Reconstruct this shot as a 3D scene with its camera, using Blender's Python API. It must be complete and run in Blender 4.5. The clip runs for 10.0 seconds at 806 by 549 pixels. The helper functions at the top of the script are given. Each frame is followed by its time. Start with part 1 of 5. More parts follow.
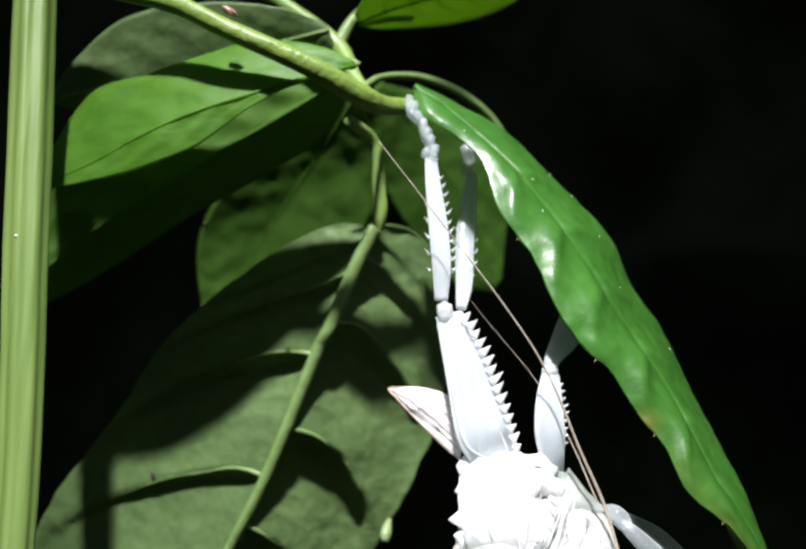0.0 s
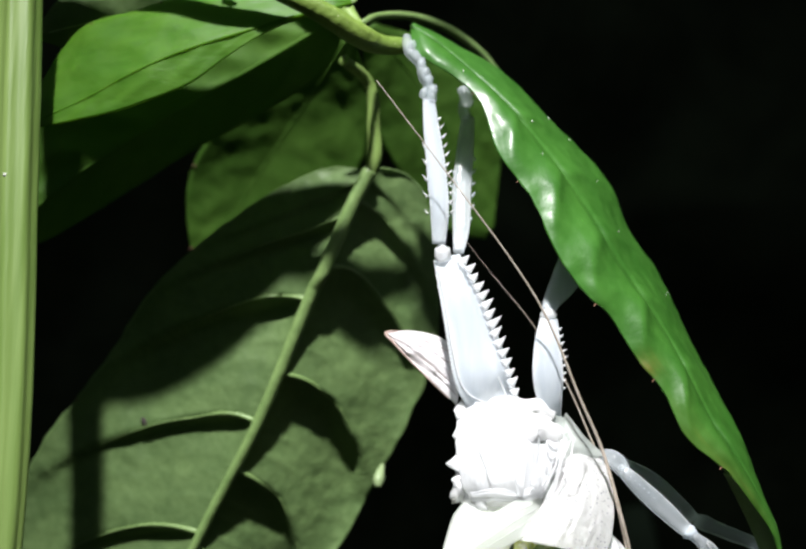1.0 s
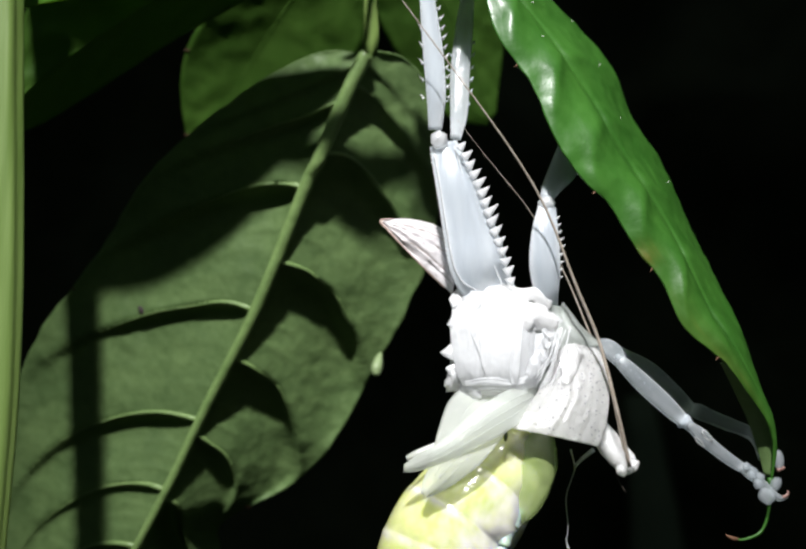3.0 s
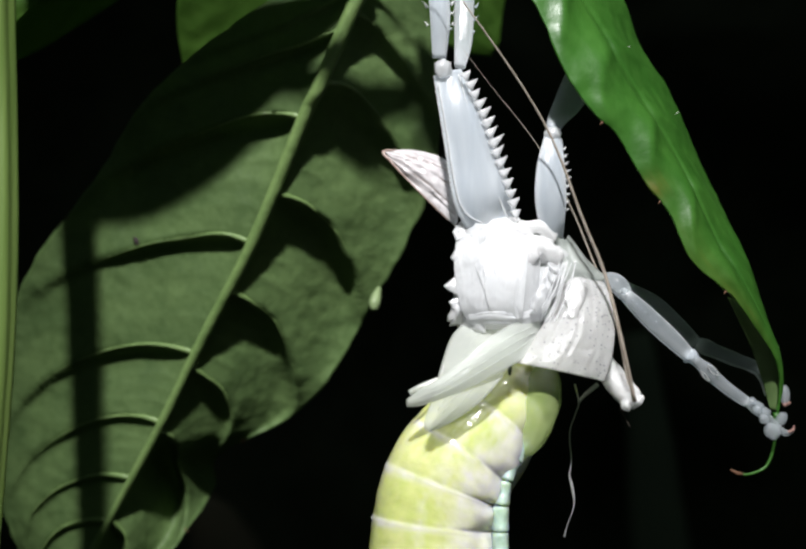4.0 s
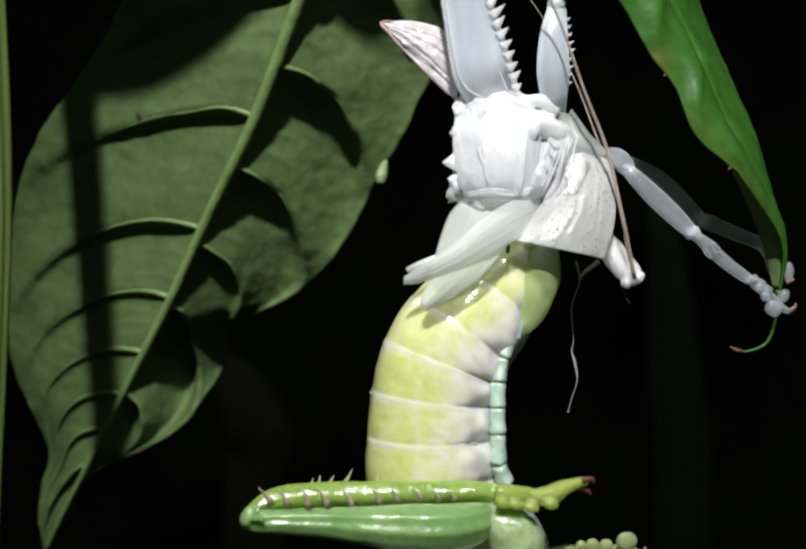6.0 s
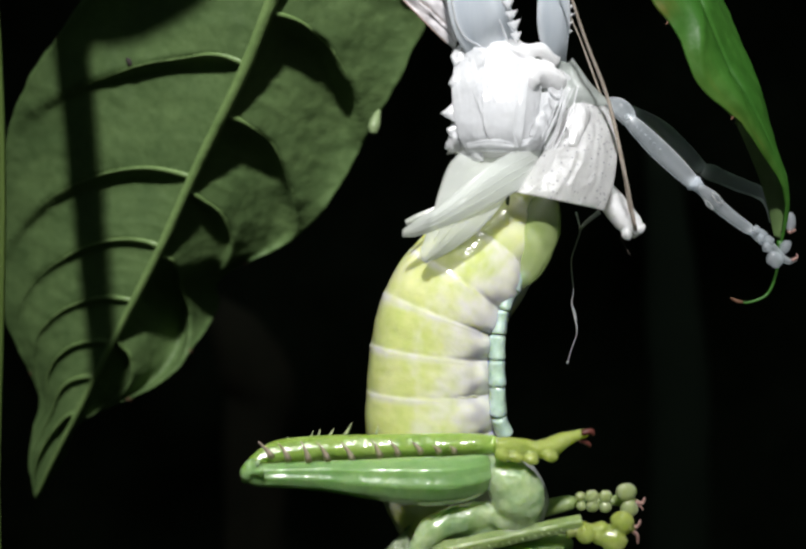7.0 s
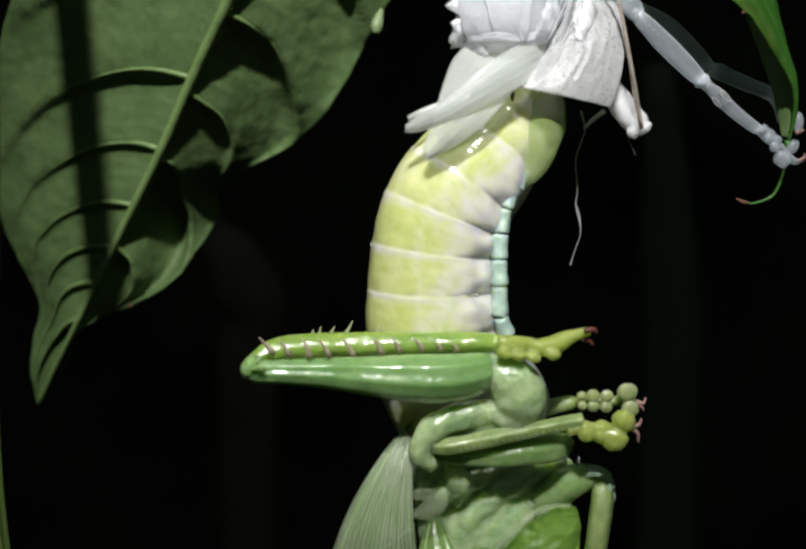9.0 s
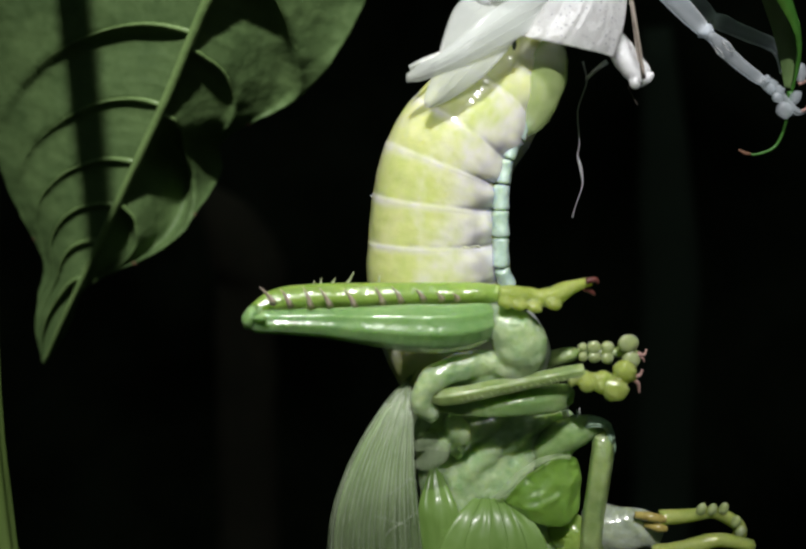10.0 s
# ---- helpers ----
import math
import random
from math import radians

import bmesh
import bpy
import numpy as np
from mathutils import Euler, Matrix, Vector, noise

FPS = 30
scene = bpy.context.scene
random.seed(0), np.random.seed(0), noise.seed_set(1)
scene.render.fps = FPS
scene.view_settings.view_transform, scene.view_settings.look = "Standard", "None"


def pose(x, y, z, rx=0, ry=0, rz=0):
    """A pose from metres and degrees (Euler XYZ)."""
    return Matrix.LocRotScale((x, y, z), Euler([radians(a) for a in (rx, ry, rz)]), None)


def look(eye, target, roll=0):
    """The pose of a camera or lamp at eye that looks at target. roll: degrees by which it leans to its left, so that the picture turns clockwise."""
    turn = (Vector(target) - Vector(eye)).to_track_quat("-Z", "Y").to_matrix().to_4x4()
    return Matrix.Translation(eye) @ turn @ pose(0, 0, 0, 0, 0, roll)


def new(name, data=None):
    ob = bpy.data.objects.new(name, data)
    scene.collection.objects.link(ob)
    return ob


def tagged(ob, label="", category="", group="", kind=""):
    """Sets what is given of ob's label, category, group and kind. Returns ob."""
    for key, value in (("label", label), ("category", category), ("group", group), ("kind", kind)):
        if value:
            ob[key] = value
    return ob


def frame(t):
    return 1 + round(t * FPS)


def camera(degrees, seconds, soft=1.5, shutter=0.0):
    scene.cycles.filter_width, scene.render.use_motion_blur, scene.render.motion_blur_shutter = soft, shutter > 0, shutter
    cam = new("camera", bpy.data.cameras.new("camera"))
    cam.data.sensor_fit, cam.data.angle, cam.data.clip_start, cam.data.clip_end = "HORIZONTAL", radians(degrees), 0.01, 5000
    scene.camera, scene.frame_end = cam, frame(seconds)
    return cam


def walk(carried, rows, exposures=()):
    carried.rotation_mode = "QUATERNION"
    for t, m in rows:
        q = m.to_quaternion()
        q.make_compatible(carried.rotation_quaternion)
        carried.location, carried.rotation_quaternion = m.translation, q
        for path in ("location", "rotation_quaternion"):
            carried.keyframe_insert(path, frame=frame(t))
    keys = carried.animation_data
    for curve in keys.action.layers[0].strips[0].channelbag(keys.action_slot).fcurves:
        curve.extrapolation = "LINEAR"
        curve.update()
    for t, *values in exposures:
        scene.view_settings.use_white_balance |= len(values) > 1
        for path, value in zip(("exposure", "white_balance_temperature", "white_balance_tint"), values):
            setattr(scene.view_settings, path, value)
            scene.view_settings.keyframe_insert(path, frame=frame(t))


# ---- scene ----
# A katydid hanging head down from its shed skin, under the leaves of a shrub, in a torch's beam.
cam = camera(39.0, 10.0, 2.5)
cam.data.dof.use_dof, cam.data.dof.focus_distance, cam.data.dof.aperture_fstop = True, 0.145, 22.0
PATH = [
    (0, (-0.00037, 0.00021, 1.20106), (0.01265, 0.14266, 1.24623), -0.26),
    (0.5, (-0.00025, 0.00086, 1.20093), (0.01315, 0.14411, 1.24336), -0.32),
    (1, (-0.00283, 0.00302, 1.20045), (0.01335, 0.14690, 1.23964), -0.26),
    (1.5, (-0.00355, 0.00423, 1.20045), (0.01374, 0.14884, 1.23635), -0.26),
    (2, (-0.00172, 0.00401, 1.20088), (0.01419, 0.14976, 1.23257), -0.19),
    (2.5, (-0.00046, 0.00412, 1.20083), (0.01451, 0.15060, 1.22949), -0.04),
    (4, (-0.00100, 0.00805, 1.20036), (0.01460, 0.15626, 1.21739), 0.07),
    (4.5, (0.00054, 0.00776, 1.20087), (0.01500, 0.15647, 1.21420), 0.11),
    (5, (0.00226, 0.00778, 1.20128), (0.01503, 0.15700, 1.20972), 0.13),
    (5.5, (0.00276, 0.00819, 1.20171), (0.01473, 0.15767, 1.20535), 0.18),
    (7, (0.00289, 0.01004, 1.20323), (0.01509, 0.15931, 1.19485), -0.12),
    (7.5, (0.00485, 0.00921, 1.20228), (0.01493, 0.15853, 1.19216), 0.10),
    (8, (0.00552, 0.00937, 1.20170), (0.01456, 0.15851, 1.18848), 0.10),
    (8.5, (0.00270, 0.01080, 1.20067), (0.01452, 0.15952, 1.18510), 0.15),
    (9, (0.00182, 0.01161, 1.19953), (0.01503, 0.15995, 1.18163), 0.24),
    (9.5, (0.00139, 0.01173, 1.19837), (0.01529, 0.15977, 1.17859), 0.27),
    (10, (0.00133, 0.01163, 1.19720), (0.01491, 0.15942, 1.17542), 0.24),
]
EXPOSURES = [(0.0, 0.25), (1.0, 0.15), (2.5, -0.15), (4.5, -0.5), (7.0, -0.56), (10.0, -0.62)]
walk(cam, [(t, look(eye, target, roll)) for t, eye, target, roll in PATH], EXPOSURES)

# ---- light: night air, and the hand torch that is held above and left of the camera ----
world = bpy.data.worlds.new("night")
scene.world = world
world.use_nodes = True
world.node_tree.nodes["Background"].inputs[0].default_value = (0.55, 0.75, 0.6, 1)
world.node_tree.nodes["Background"].inputs[1].default_value = 0.14
AIM = Vector((0.018, 0.152, 1.236))
BEAM = Vector((0.106, 0.69, -0.71)).normalized()
torch = new("torch_light", bpy.data.lights.new("torch_light", "SPOT"))
torch.data.energy, torch.data.color = 525.0, (0.985, 0.975, 0.98)
torch.data.shadow_soft_size, torch.data.spot_size, torch.data.spot_blend = 0.048, radians(5.7), 1.0
torch.matrix_world = look(Vector((0.020, 0.152, 1.226)) - BEAM * 2.0, AIM)


# ---- materials ----
def material(name, base, dark=None, scale=300.0, rough=0.5, spec=0.5, bump=0.0, bump_scale=900.0, sss=0.0, sss_colour=None, translucent=0.0,
             trans_colour=None, clear=0.0, coat=0.0, spots=None, stretch=(1, 1, 1), pale=None, tint=None, thick=False, depth=2.0, wet=0.12):
    """A skin, leaf or soil surface: two scales of mottling, fine relief, and as much light through it as it lets."""
    m = bpy.data.materials.new(name)
    m.use_nodes = True
    nt = m.node_tree
    n, ln = nt.nodes, nt.links
    bsdf, out = n["Principled BSDF"], n["Material Output"]
    tc = n.new("ShaderNodeTexCoord")
    mp = n.new("ShaderNodeMapping")
    mp.inputs["Scale"].default_value = stretch
    ln.new(tc.outputs["Object"], mp.inputs[0])
    big, fine = n.new("ShaderNodeTexNoise"), n.new("ShaderNodeTexNoise")
    for node, k, detail in ((big, scale, 3.0), (fine, scale * 6.0, 4.0)):
        node.inputs["Scale"].default_value, node.inputs["Detail"].default_value = k, detail
        ln.new(mp.outputs[0], node.inputs["Vector"])
    both = n.new("ShaderNodeMix")
    both.data_type = "FLOAT"
    both.inputs[0].default_value = 0.4
    ln.new(big.outputs[0], both.inputs[2])
    ln.new(fine.outputs[0], both.inputs[3])
    ramp = n.new("ShaderNodeValToRGB")
    ramp.color_ramp.elements[0].position, ramp.color_ramp.elements[1].position = 0.36, 0.64
    ramp.color_ramp.elements[0].color = (*(dark or [c * 0.7 for c in base]), 1)
    ramp.color_ramp.elements[1].color = (*base, 1)
    ln.new(both.outputs[0], ramp.inputs[0])
    colour = ramp.outputs[0]
    if spots:
        vor = n.new("ShaderNodeTexVoronoi")
        vor.inputs["Scale"].default_value = spots[0]
        ln.new(tc.outputs["Object"], vor.inputs["Vector"])
        step = n.new("ShaderNodeMapRange")
        step.inputs[1].default_value, step.inputs[2].default_value = spots[1], spots[1] * 1.5
        ln.new(vor.outputs["Distance"], step.inputs[0])
        mix = n.new("ShaderNodeMix")
        mix.data_type = "RGBA"
        ln.new(step.outputs[0], mix.inputs[0])
        mix.inputs[6].default_value = (*spots[2], 1)
        ln.new(colour, mix.inputs[7])
        colour = mix.outputs[2]
    if pale:
        att = n.new("ShaderNodeAttribute")
        att.attribute_name = "pale"
        add = n.new("ShaderNodeMath")
        add.operation = "MULTIPLY_ADD"
        add.use_clamp = True
        add.inputs[1].default_value = 0.9
        ln.new(big.outputs[0], add.inputs[0])
        shift = n.new("ShaderNodeMath")
        shift.operation = "SUBTRACT"
        shift.inputs[1].default_value = 0.45
        ln.new(att.outputs["Fac"], shift.inputs[0])
        ln.new(shift.outputs[0], add.inputs[2])
        mix = n.new("ShaderNodeMix")
        mix.data_type = "RGBA"
        ln.new(add.outputs[0], mix.inputs[0])
        ln.new(colour, mix.inputs[6])
        mix.inputs[7].default_value = (*pale, 1)
        colour = mix.outputs[2]
    if tint:
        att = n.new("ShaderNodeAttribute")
        att.attribute_name = "tint"
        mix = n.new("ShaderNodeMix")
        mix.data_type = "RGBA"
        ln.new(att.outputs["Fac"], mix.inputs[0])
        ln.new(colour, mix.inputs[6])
        mix.inputs[7].default_value = (*tint, 1)
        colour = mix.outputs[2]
    ln.new(colour, bsdf.inputs["Base Color"])
    rr = n.new("ShaderNodeMapRange")
    rr.inputs[3].default_value, rr.inputs[4].default_value = rough * 0.75, min(1.0, rough * 1.3)
    ln.new(fine.outputs[0], rr.inputs[0])
    ln.new(rr.outputs[0], bsdf.inputs["Roughness"])
    bsdf.inputs["Specular IOR Level"].default_value = spec
    bsdf.inputs["Coat Weight"].default_value = coat
    bsdf.inputs["Coat Roughness"].default_value = wet
    if bump:
        bt = n.new("ShaderNodeTexNoise")
        bt.inputs["Scale"].default_value, bt.inputs["Detail"].default_value = bump_scale, 4.0
        ln.new(mp.outputs[0], bt.inputs["Vector"])
        bp = n.new("ShaderNodeBump")
        bp.inputs["Strength"].default_value, bp.inputs["Distance"].default_value = min(1.0, bump * 1.6), 0.0006
        wide = n.new("ShaderNodeTexNoise")
        wide.inputs["Scale"].default_value, wide.inputs["Detail"].default_value = bump_scale * 0.3, 2.0
        ln.new(mp.outputs[0], wide.inputs["Vector"])
        sums = n.new("ShaderNodeMath")
        sums.operation = "MULTIPLY_ADD"
        sums.inputs[1].default_value = 2.5
        ln.new(wide.outputs[0], sums.inputs[0])
        ln.new(bt.outputs[0], sums.inputs[2])
        ln.new(sums.outputs[0], bp.inputs["Height"])
        ln.new(bp.outputs[0], bsdf.inputs["Normal"])
        ln.new(bp.outputs[0], bsdf.inputs["Coat Normal"])
    if sss:
        bsdf.inputs["Subsurface Weight"].default_value = sss
        bsdf.inputs["Subsurface Radius"].default_value = sss_colour or (1.0, 1.0, 0.6)
        bsdf.inputs["Subsurface Scale"].default_value = depth / 1000
    last = bsdf.outputs[0]
    if translucent:
        tr = n.new("ShaderNodeBsdfTranslucent")
        tr.inputs[0].default_value = (*(trans_colour or base), 1)
        mix = n.new("ShaderNodeMixShader")
        mix.inputs[0].default_value = translucent
        ln.new(last, mix.inputs[1])
        ln.new(tr.outputs[0], mix.inputs[2])
        last = mix.outputs[0]
    if clear:
        tp = n.new("ShaderNodeBsdfTransparent")
        mix = n.new("ShaderNodeMixShader")
        mix.inputs[0].default_value = clear
        if thick:
            rim = n.new("ShaderNodeAttribute")
            rim.attribute_name = "pale"
            left = n.new("ShaderNodeMapRange")
            left.inputs[3].default_value, left.inputs[4].default_value = clear, clear * 0.1
            ln.new(rim.outputs["Fac"], left.inputs[0])
            ln.new(left.outputs[0], mix.inputs[0])
        ln.new(last, mix.inputs[1])
        ln.new(tp.outputs[0], mix.inputs[2])
        last = mix.outputs[0]
    ln.new(last, out.inputs[0])
    return m


GLOSSY_LEAF = material("glossy_leaf", (0.05, 0.165, 0.022), (0.030, 0.115, 0.014), 90, 0.42, 0.35, 0.16, 350, translucent=0.2, trans_colour=(0.10, 0.35, 0.03), coat=0.18, wet=0.24, tint=(0.2, 0.15, 0.03))
LEAF_BACK = material("leaf_back", (0.135, 0.212, 0.076), (0.082, 0.138, 0.048), 120, 0.5, 0.25, 0.12, 900, translucent=0.3, trans_colour=(0.14, 0.26, 0.06), coat=0.0, wet=0.3)
LEAF_THIN = material("leaf_thin", (0.10, 0.235, 0.02), (0.06, 0.17, 0.013), 130, 0.5, 0.3, 0.2, 500, translucent=0.4, trans_colour=(0.45, 0.7, 0.1), stretch=(0.4, 1, 1))
LEAF_RIB = material("leaf_rib", (0.165, 0.25, 0.085), (0.12, 0.195, 0.062), 250, 0.40, 0.5, 0.10, 900)
STEM = material("stem", (0.22, 0.32, 0.09), (0.135, 0.22, 0.05), 160, 0.42, 0.4, 0.15, 900, stretch=(1, 1, 0.05))
BRANCH = material("branch_bark", (0.17, 0.255, 0.05), (0.115, 0.185, 0.032), 160, 0.42, 0.4, 0.2, 900, spots=(1500, 0.10, (0.36, 0.42, 0.2)))
LEAF_DIM = material("leaf_dim", (0.10, 0.22, 0.03), (0.065, 0.16, 0.02), 90, 0.6, 0.25, 0.15, 300, translucent=0.35, trans_colour=(0.17, 0.36, 0.05))
BROWN = material("brown_wound", (0.160, 0.075, 0.040), (0.090, 0.040, 0.020), 600, 0.7)
SPECK_DARK = material("dark_speck", (0.030, 0.022, 0.015), (0.015, 0.010, 0.008), 900, 0.7)
BUD_PALE = material("curl_pale", (0.22, 0.29, 0.14), (0.16, 0.22, 0.1), 200, 0.45)
SPECK = material("pale_speck", (0.75, 0.78, 0.72), (0.6, 0.62, 0.55), 900, 0.6)
SKIN = material("shed_skin", (0.88, 0.88, 0.89), (0.82, 0.82, 0.83), 260, 0.40, 0.5, 0.05, 700, sss=1.0, sss_colour=(1, 1, 1), depth=4.0, coat=0.6, wet=0.12)
SKIN_PLATE = material("shed_skin_plate", (0.88, 0.89, 0.90), (0.80, 0.81, 0.83), 220, 0.25, 0.5, 0.22, 500, translucent=0.4, trans_colour=(0.95, 0.96, 0.97), clear=0.35, coat=0.8, wet=0.1)
SKIN_FILM = material("shed_skin_film", (0.76, 0.81, 0.86), (0.60, 0.66, 0.73), 240, 0.3, 0.5, 0.2, 900, translucent=0.45, trans_colour=(0.9, 0.95, 0.99), clear=0.28, coat=0.25, wet=0.2, pale=(0.92, 0.94, 0.96), tint=(0.48, 0.54, 0.62), thick=True, stretch=(1, 1, 0.14))
SKIN_CLEAR = material("shed_skin_clear", (0.72, 0.77, 0.8), (0.6, 0.66, 0.7), 260, 0.2, 0.5, 0.12, 900, translucent=0.4, trans_colour=(0.84, 0.9, 0.95), clear=0.62, coat=1.0, wet=0.06, pale=(0.9, 0.92, 0.93), tint=(0.45, 0.48, 0.5), thick=True)
SKIN_SPOT = material("shed_skin_spotted", (0.88, 0.875, 0.89), (0.82, 0.815, 0.835), 260, 0.5, 0.35, 0.16, 1300, sss=1.0, sss_colour=(1, 1, 1), depth=2.0, spots=(1500, 0.14, (0.42, 0.41, 0.47)), coat=0.2, wet=0.22)
PAD_FILM = material("wing_pad_film", (0.86, 0.88, 0.86), (0.78, 0.81, 0.79), 200, 0.25, 0.5, 0.06, 600, translucent=0.45, trans_colour=(0.9, 0.94, 0.88), clear=0.52, coat=0.5, wet=0.12)
SKIN_GAP = material("split_lining", (0.62, 0.65, 0.63), (0.44, 0.48, 0.45), 200, 0.3, 0.5, 0.2, 700, translucent=0.35, trans_colour=(0.7, 0.74, 0.7), clear=0.4, coat=0.8, wet=0.1)
BELLY_SHADE = material("belly_shade", (0.03, 0.05, 0.015), (0.02, 0.03, 0.01), 300, 0.4)
SHEATH = material("sheath_silver", (0.82, 0.79, 0.80), (0.62, 0.58, 0.59), 300, 0.2, 0.5, 0.2, 700, translucent=0.25, trans_colour=(0.85, 0.82, 0.82), coat=1.0, wet=0.08)
PAD_MINT = material("mint_membrane", (0.5, 0.66, 0.5), (0.36, 0.52, 0.36), 300, 0.25, 0.5, 0.3, 700, translucent=0.3, trans_colour=(0.5, 0.7, 0.5), clear=0.3, coat=1.0, wet=0.08)
SKIN_BROWN = material("shed_skin_brown", (0.45, 0.36, 0.32), (0.28, 0.17, 0.13), 380, 0.3, 0.5, 0.2, 900, translucent=0.2, stretch=(1, 1, 1))
HAIR = material("antenna_brown", (0.4, 0.35, 0.3), (0.28, 0.23, 0.18), 900, 0.4)
BELLY = material("belly_yellow_green", (0.66, 0.68, 0.31), (0.54, 0.61, 0.21), 130, 0.35, 0.4, 0.16, 320, sss=1.0, sss_colour=(1.0, 1.0, 0.45), coat=0.7, pale=(0.76, 0.75, 0.69), depth=1.8, wet=0.10, tint=(0.36, 0.35, 0.37))
HEM_WET = material("wet_hem", (0.800, 0.800, 0.620), (0.680, 0.700, 0.480), 300, 0.2, 0.5, 0.4, 900, coat=1.0, wet=0.08)
LOBE = material("glassy_lobe", (0.55, 0.65, 0.30), (0.45, 0.57, 0.22), 160, 0.2, 0.5, 0.15, 700, translucent=0.3, trans_colour=(0.5, 0.7, 0.3), coat=1.0, wet=0.05, clear=0.5)
BELLY_PALE = material("belly_pale", (0.780, 0.800, 0.620), (0.640, 0.660, 0.560), 160, 0.30, 0.5, 0.3, 900, sss=1.0, coat=0.8, depth=1.2, wet=0.10)
BELLY_BLUE = material("belly_blue", (0.52, 0.66, 0.57), (0.4, 0.55, 0.46), 200, 0.28, 0.5, 0.2, 900, sss=1.0, coat=0.8, depth=1.2, wet=0.10)
GREEN = material("fresh_green", (0.27, 0.43, 0.17), (0.18, 0.34, 0.11), 120, 0.3, 0.5, 0.28, 420, sss=1.0, coat=1.0, depth=3.0, wet=0.08)
GREEN_LIME = material("lime_green", (0.29, 0.41, 0.09), (0.2, 0.33, 0.06), 150, 0.3, 0.5, 0.35, 480, sss=1.0, coat=0.9, depth=3.0, wet=0.11)
GREEN_PALE = material("pale_green", (0.30, 0.38, 0.15), (0.20, 0.29, 0.10), 150, 0.35, 0.5, 0.4, 500, sss=1.0, coat=0.8, depth=3.0, wet=0.09)
GREEN_MINT = material("mint_green", (0.28, 0.40, 0.16), (0.18, 0.31, 0.10), 150, 0.33, 0.5, 0.4, 500, sss=1.0, coat=0.9, depth=3.0, wet=0.09)
PAD_YELLOW = material("toe_pad", (0.48, 0.55, 0.16), (0.38, 0.47, 0.12), 300, 0.25, 0.5, 0.2, 600, sss=1.0, depth=3.0, translucent=0.3, trans_colour=(0.6, 0.7, 0.2), coat=0.9, wet=0.07)
SPINE_PINK = material("spine_pink", (0.74, 0.60, 0.52), (0.6, 0.52, 0.38), 900, 0.35, translucent=0.3)
SPINE_PALE = material("spine_pale", (0.55, 0.62, 0.36), (0.42, 0.5, 0.25), 900, 0.35, translucent=0.35)
CLAW_DARK = material("claw_dark", (0.150, 0.045, 0.035), (0.080, 0.025, 0.020), 900, 0.35)
CLAW_PINK = material("claw_pink", (0.36, 0.22, 0.19), (0.24, 0.13, 0.11), 900, 0.35)
WING_FILM = material("wet_wing", (0.66, 0.78, 0.5), (0.46, 0.58, 0.34), 420, 0.12, 0.5, 0.3, 1100, translucent=0.15, trans_colour=(0.55, 0.7, 0.4), clear=0.76, coat=1.0, wet=0.10, stretch=(1, 1, 0.07))
WING_VEIN = material("wing_vein", (0.66, 0.74, 0.56), (0.5, 0.6, 0.42), 300, 0.25, 0.5, coat=0.8, wet=0.1, clear=0.4)
GREEN_LEAFY = material("bud_green", (0.17, 0.31, 0.05), (0.11, 0.23, 0.03), 160, 0.4, 0.5, 0.1, 600, sss=0.8, coat=0.3, depth=2.0, wet=0.15)
TOE_PALE = material("toe_pale", (0.46, 0.54, 0.26), (0.38, 0.46, 0.2), 400, 0.3, 0.5, 0.15, 900, sss=0.9, depth=3.0, translucent=0.3, trans_colour=(0.6, 0.7, 0.3), coat=0.6, wet=0.1)
FAN_GREEN = material("fan_green", (0.22, 0.36, 0.09), (0.16, 0.28, 0.06), 150, 0.4, 0.5, 0.1, 600, translucent=0.2, trans_colour=(0.4, 0.6, 0.15), coat=0.4, wet=0.2, clear=0.12, stretch=(1, 1, 0.15))
THORAX = material("thorax_skin", (0.50, 0.60, 0.33), (0.27, 0.42, 0.20), 170, 0.32, 0.5, 0.35, 420, sss=1.0, coat=0.9, depth=3.0, wet=0.08)
FACE = material("face_skin", (0.46, 0.51, 0.40), (0.30, 0.35, 0.25), 160, 0.25, 0.5, 0.3, 500, sss=1.0, depth=1.5, coat=0.9, wet=0.08)
PALP = material("palp_yellow", (0.5, 0.42, 0.12), (0.28, 0.22, 0.06), 500, 0.3, coat=0.4)
SOIL = material("soil", (0.045, 0.035, 0.025), (0.020, 0.016, 0.012), 20, 0.9, 0.2, 0.6, 60)
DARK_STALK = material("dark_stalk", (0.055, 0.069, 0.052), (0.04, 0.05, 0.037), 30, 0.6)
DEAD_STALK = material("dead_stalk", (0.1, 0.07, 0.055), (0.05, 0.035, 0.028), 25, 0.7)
BACKDROP_BLACK = material("backdrop_black", (0.04, 0.044, 0.03), (0.013, 0.016, 0.009), 6, 0.8, 0.2, 0.5, 30)


# ---- shape helpers: places in millimetres, y from the first camera, z above 1.2 m ----
def mm(p):
    return Vector((p[0] / 1000, p[1] / 1000, 1.2 + p[2] / 1000))


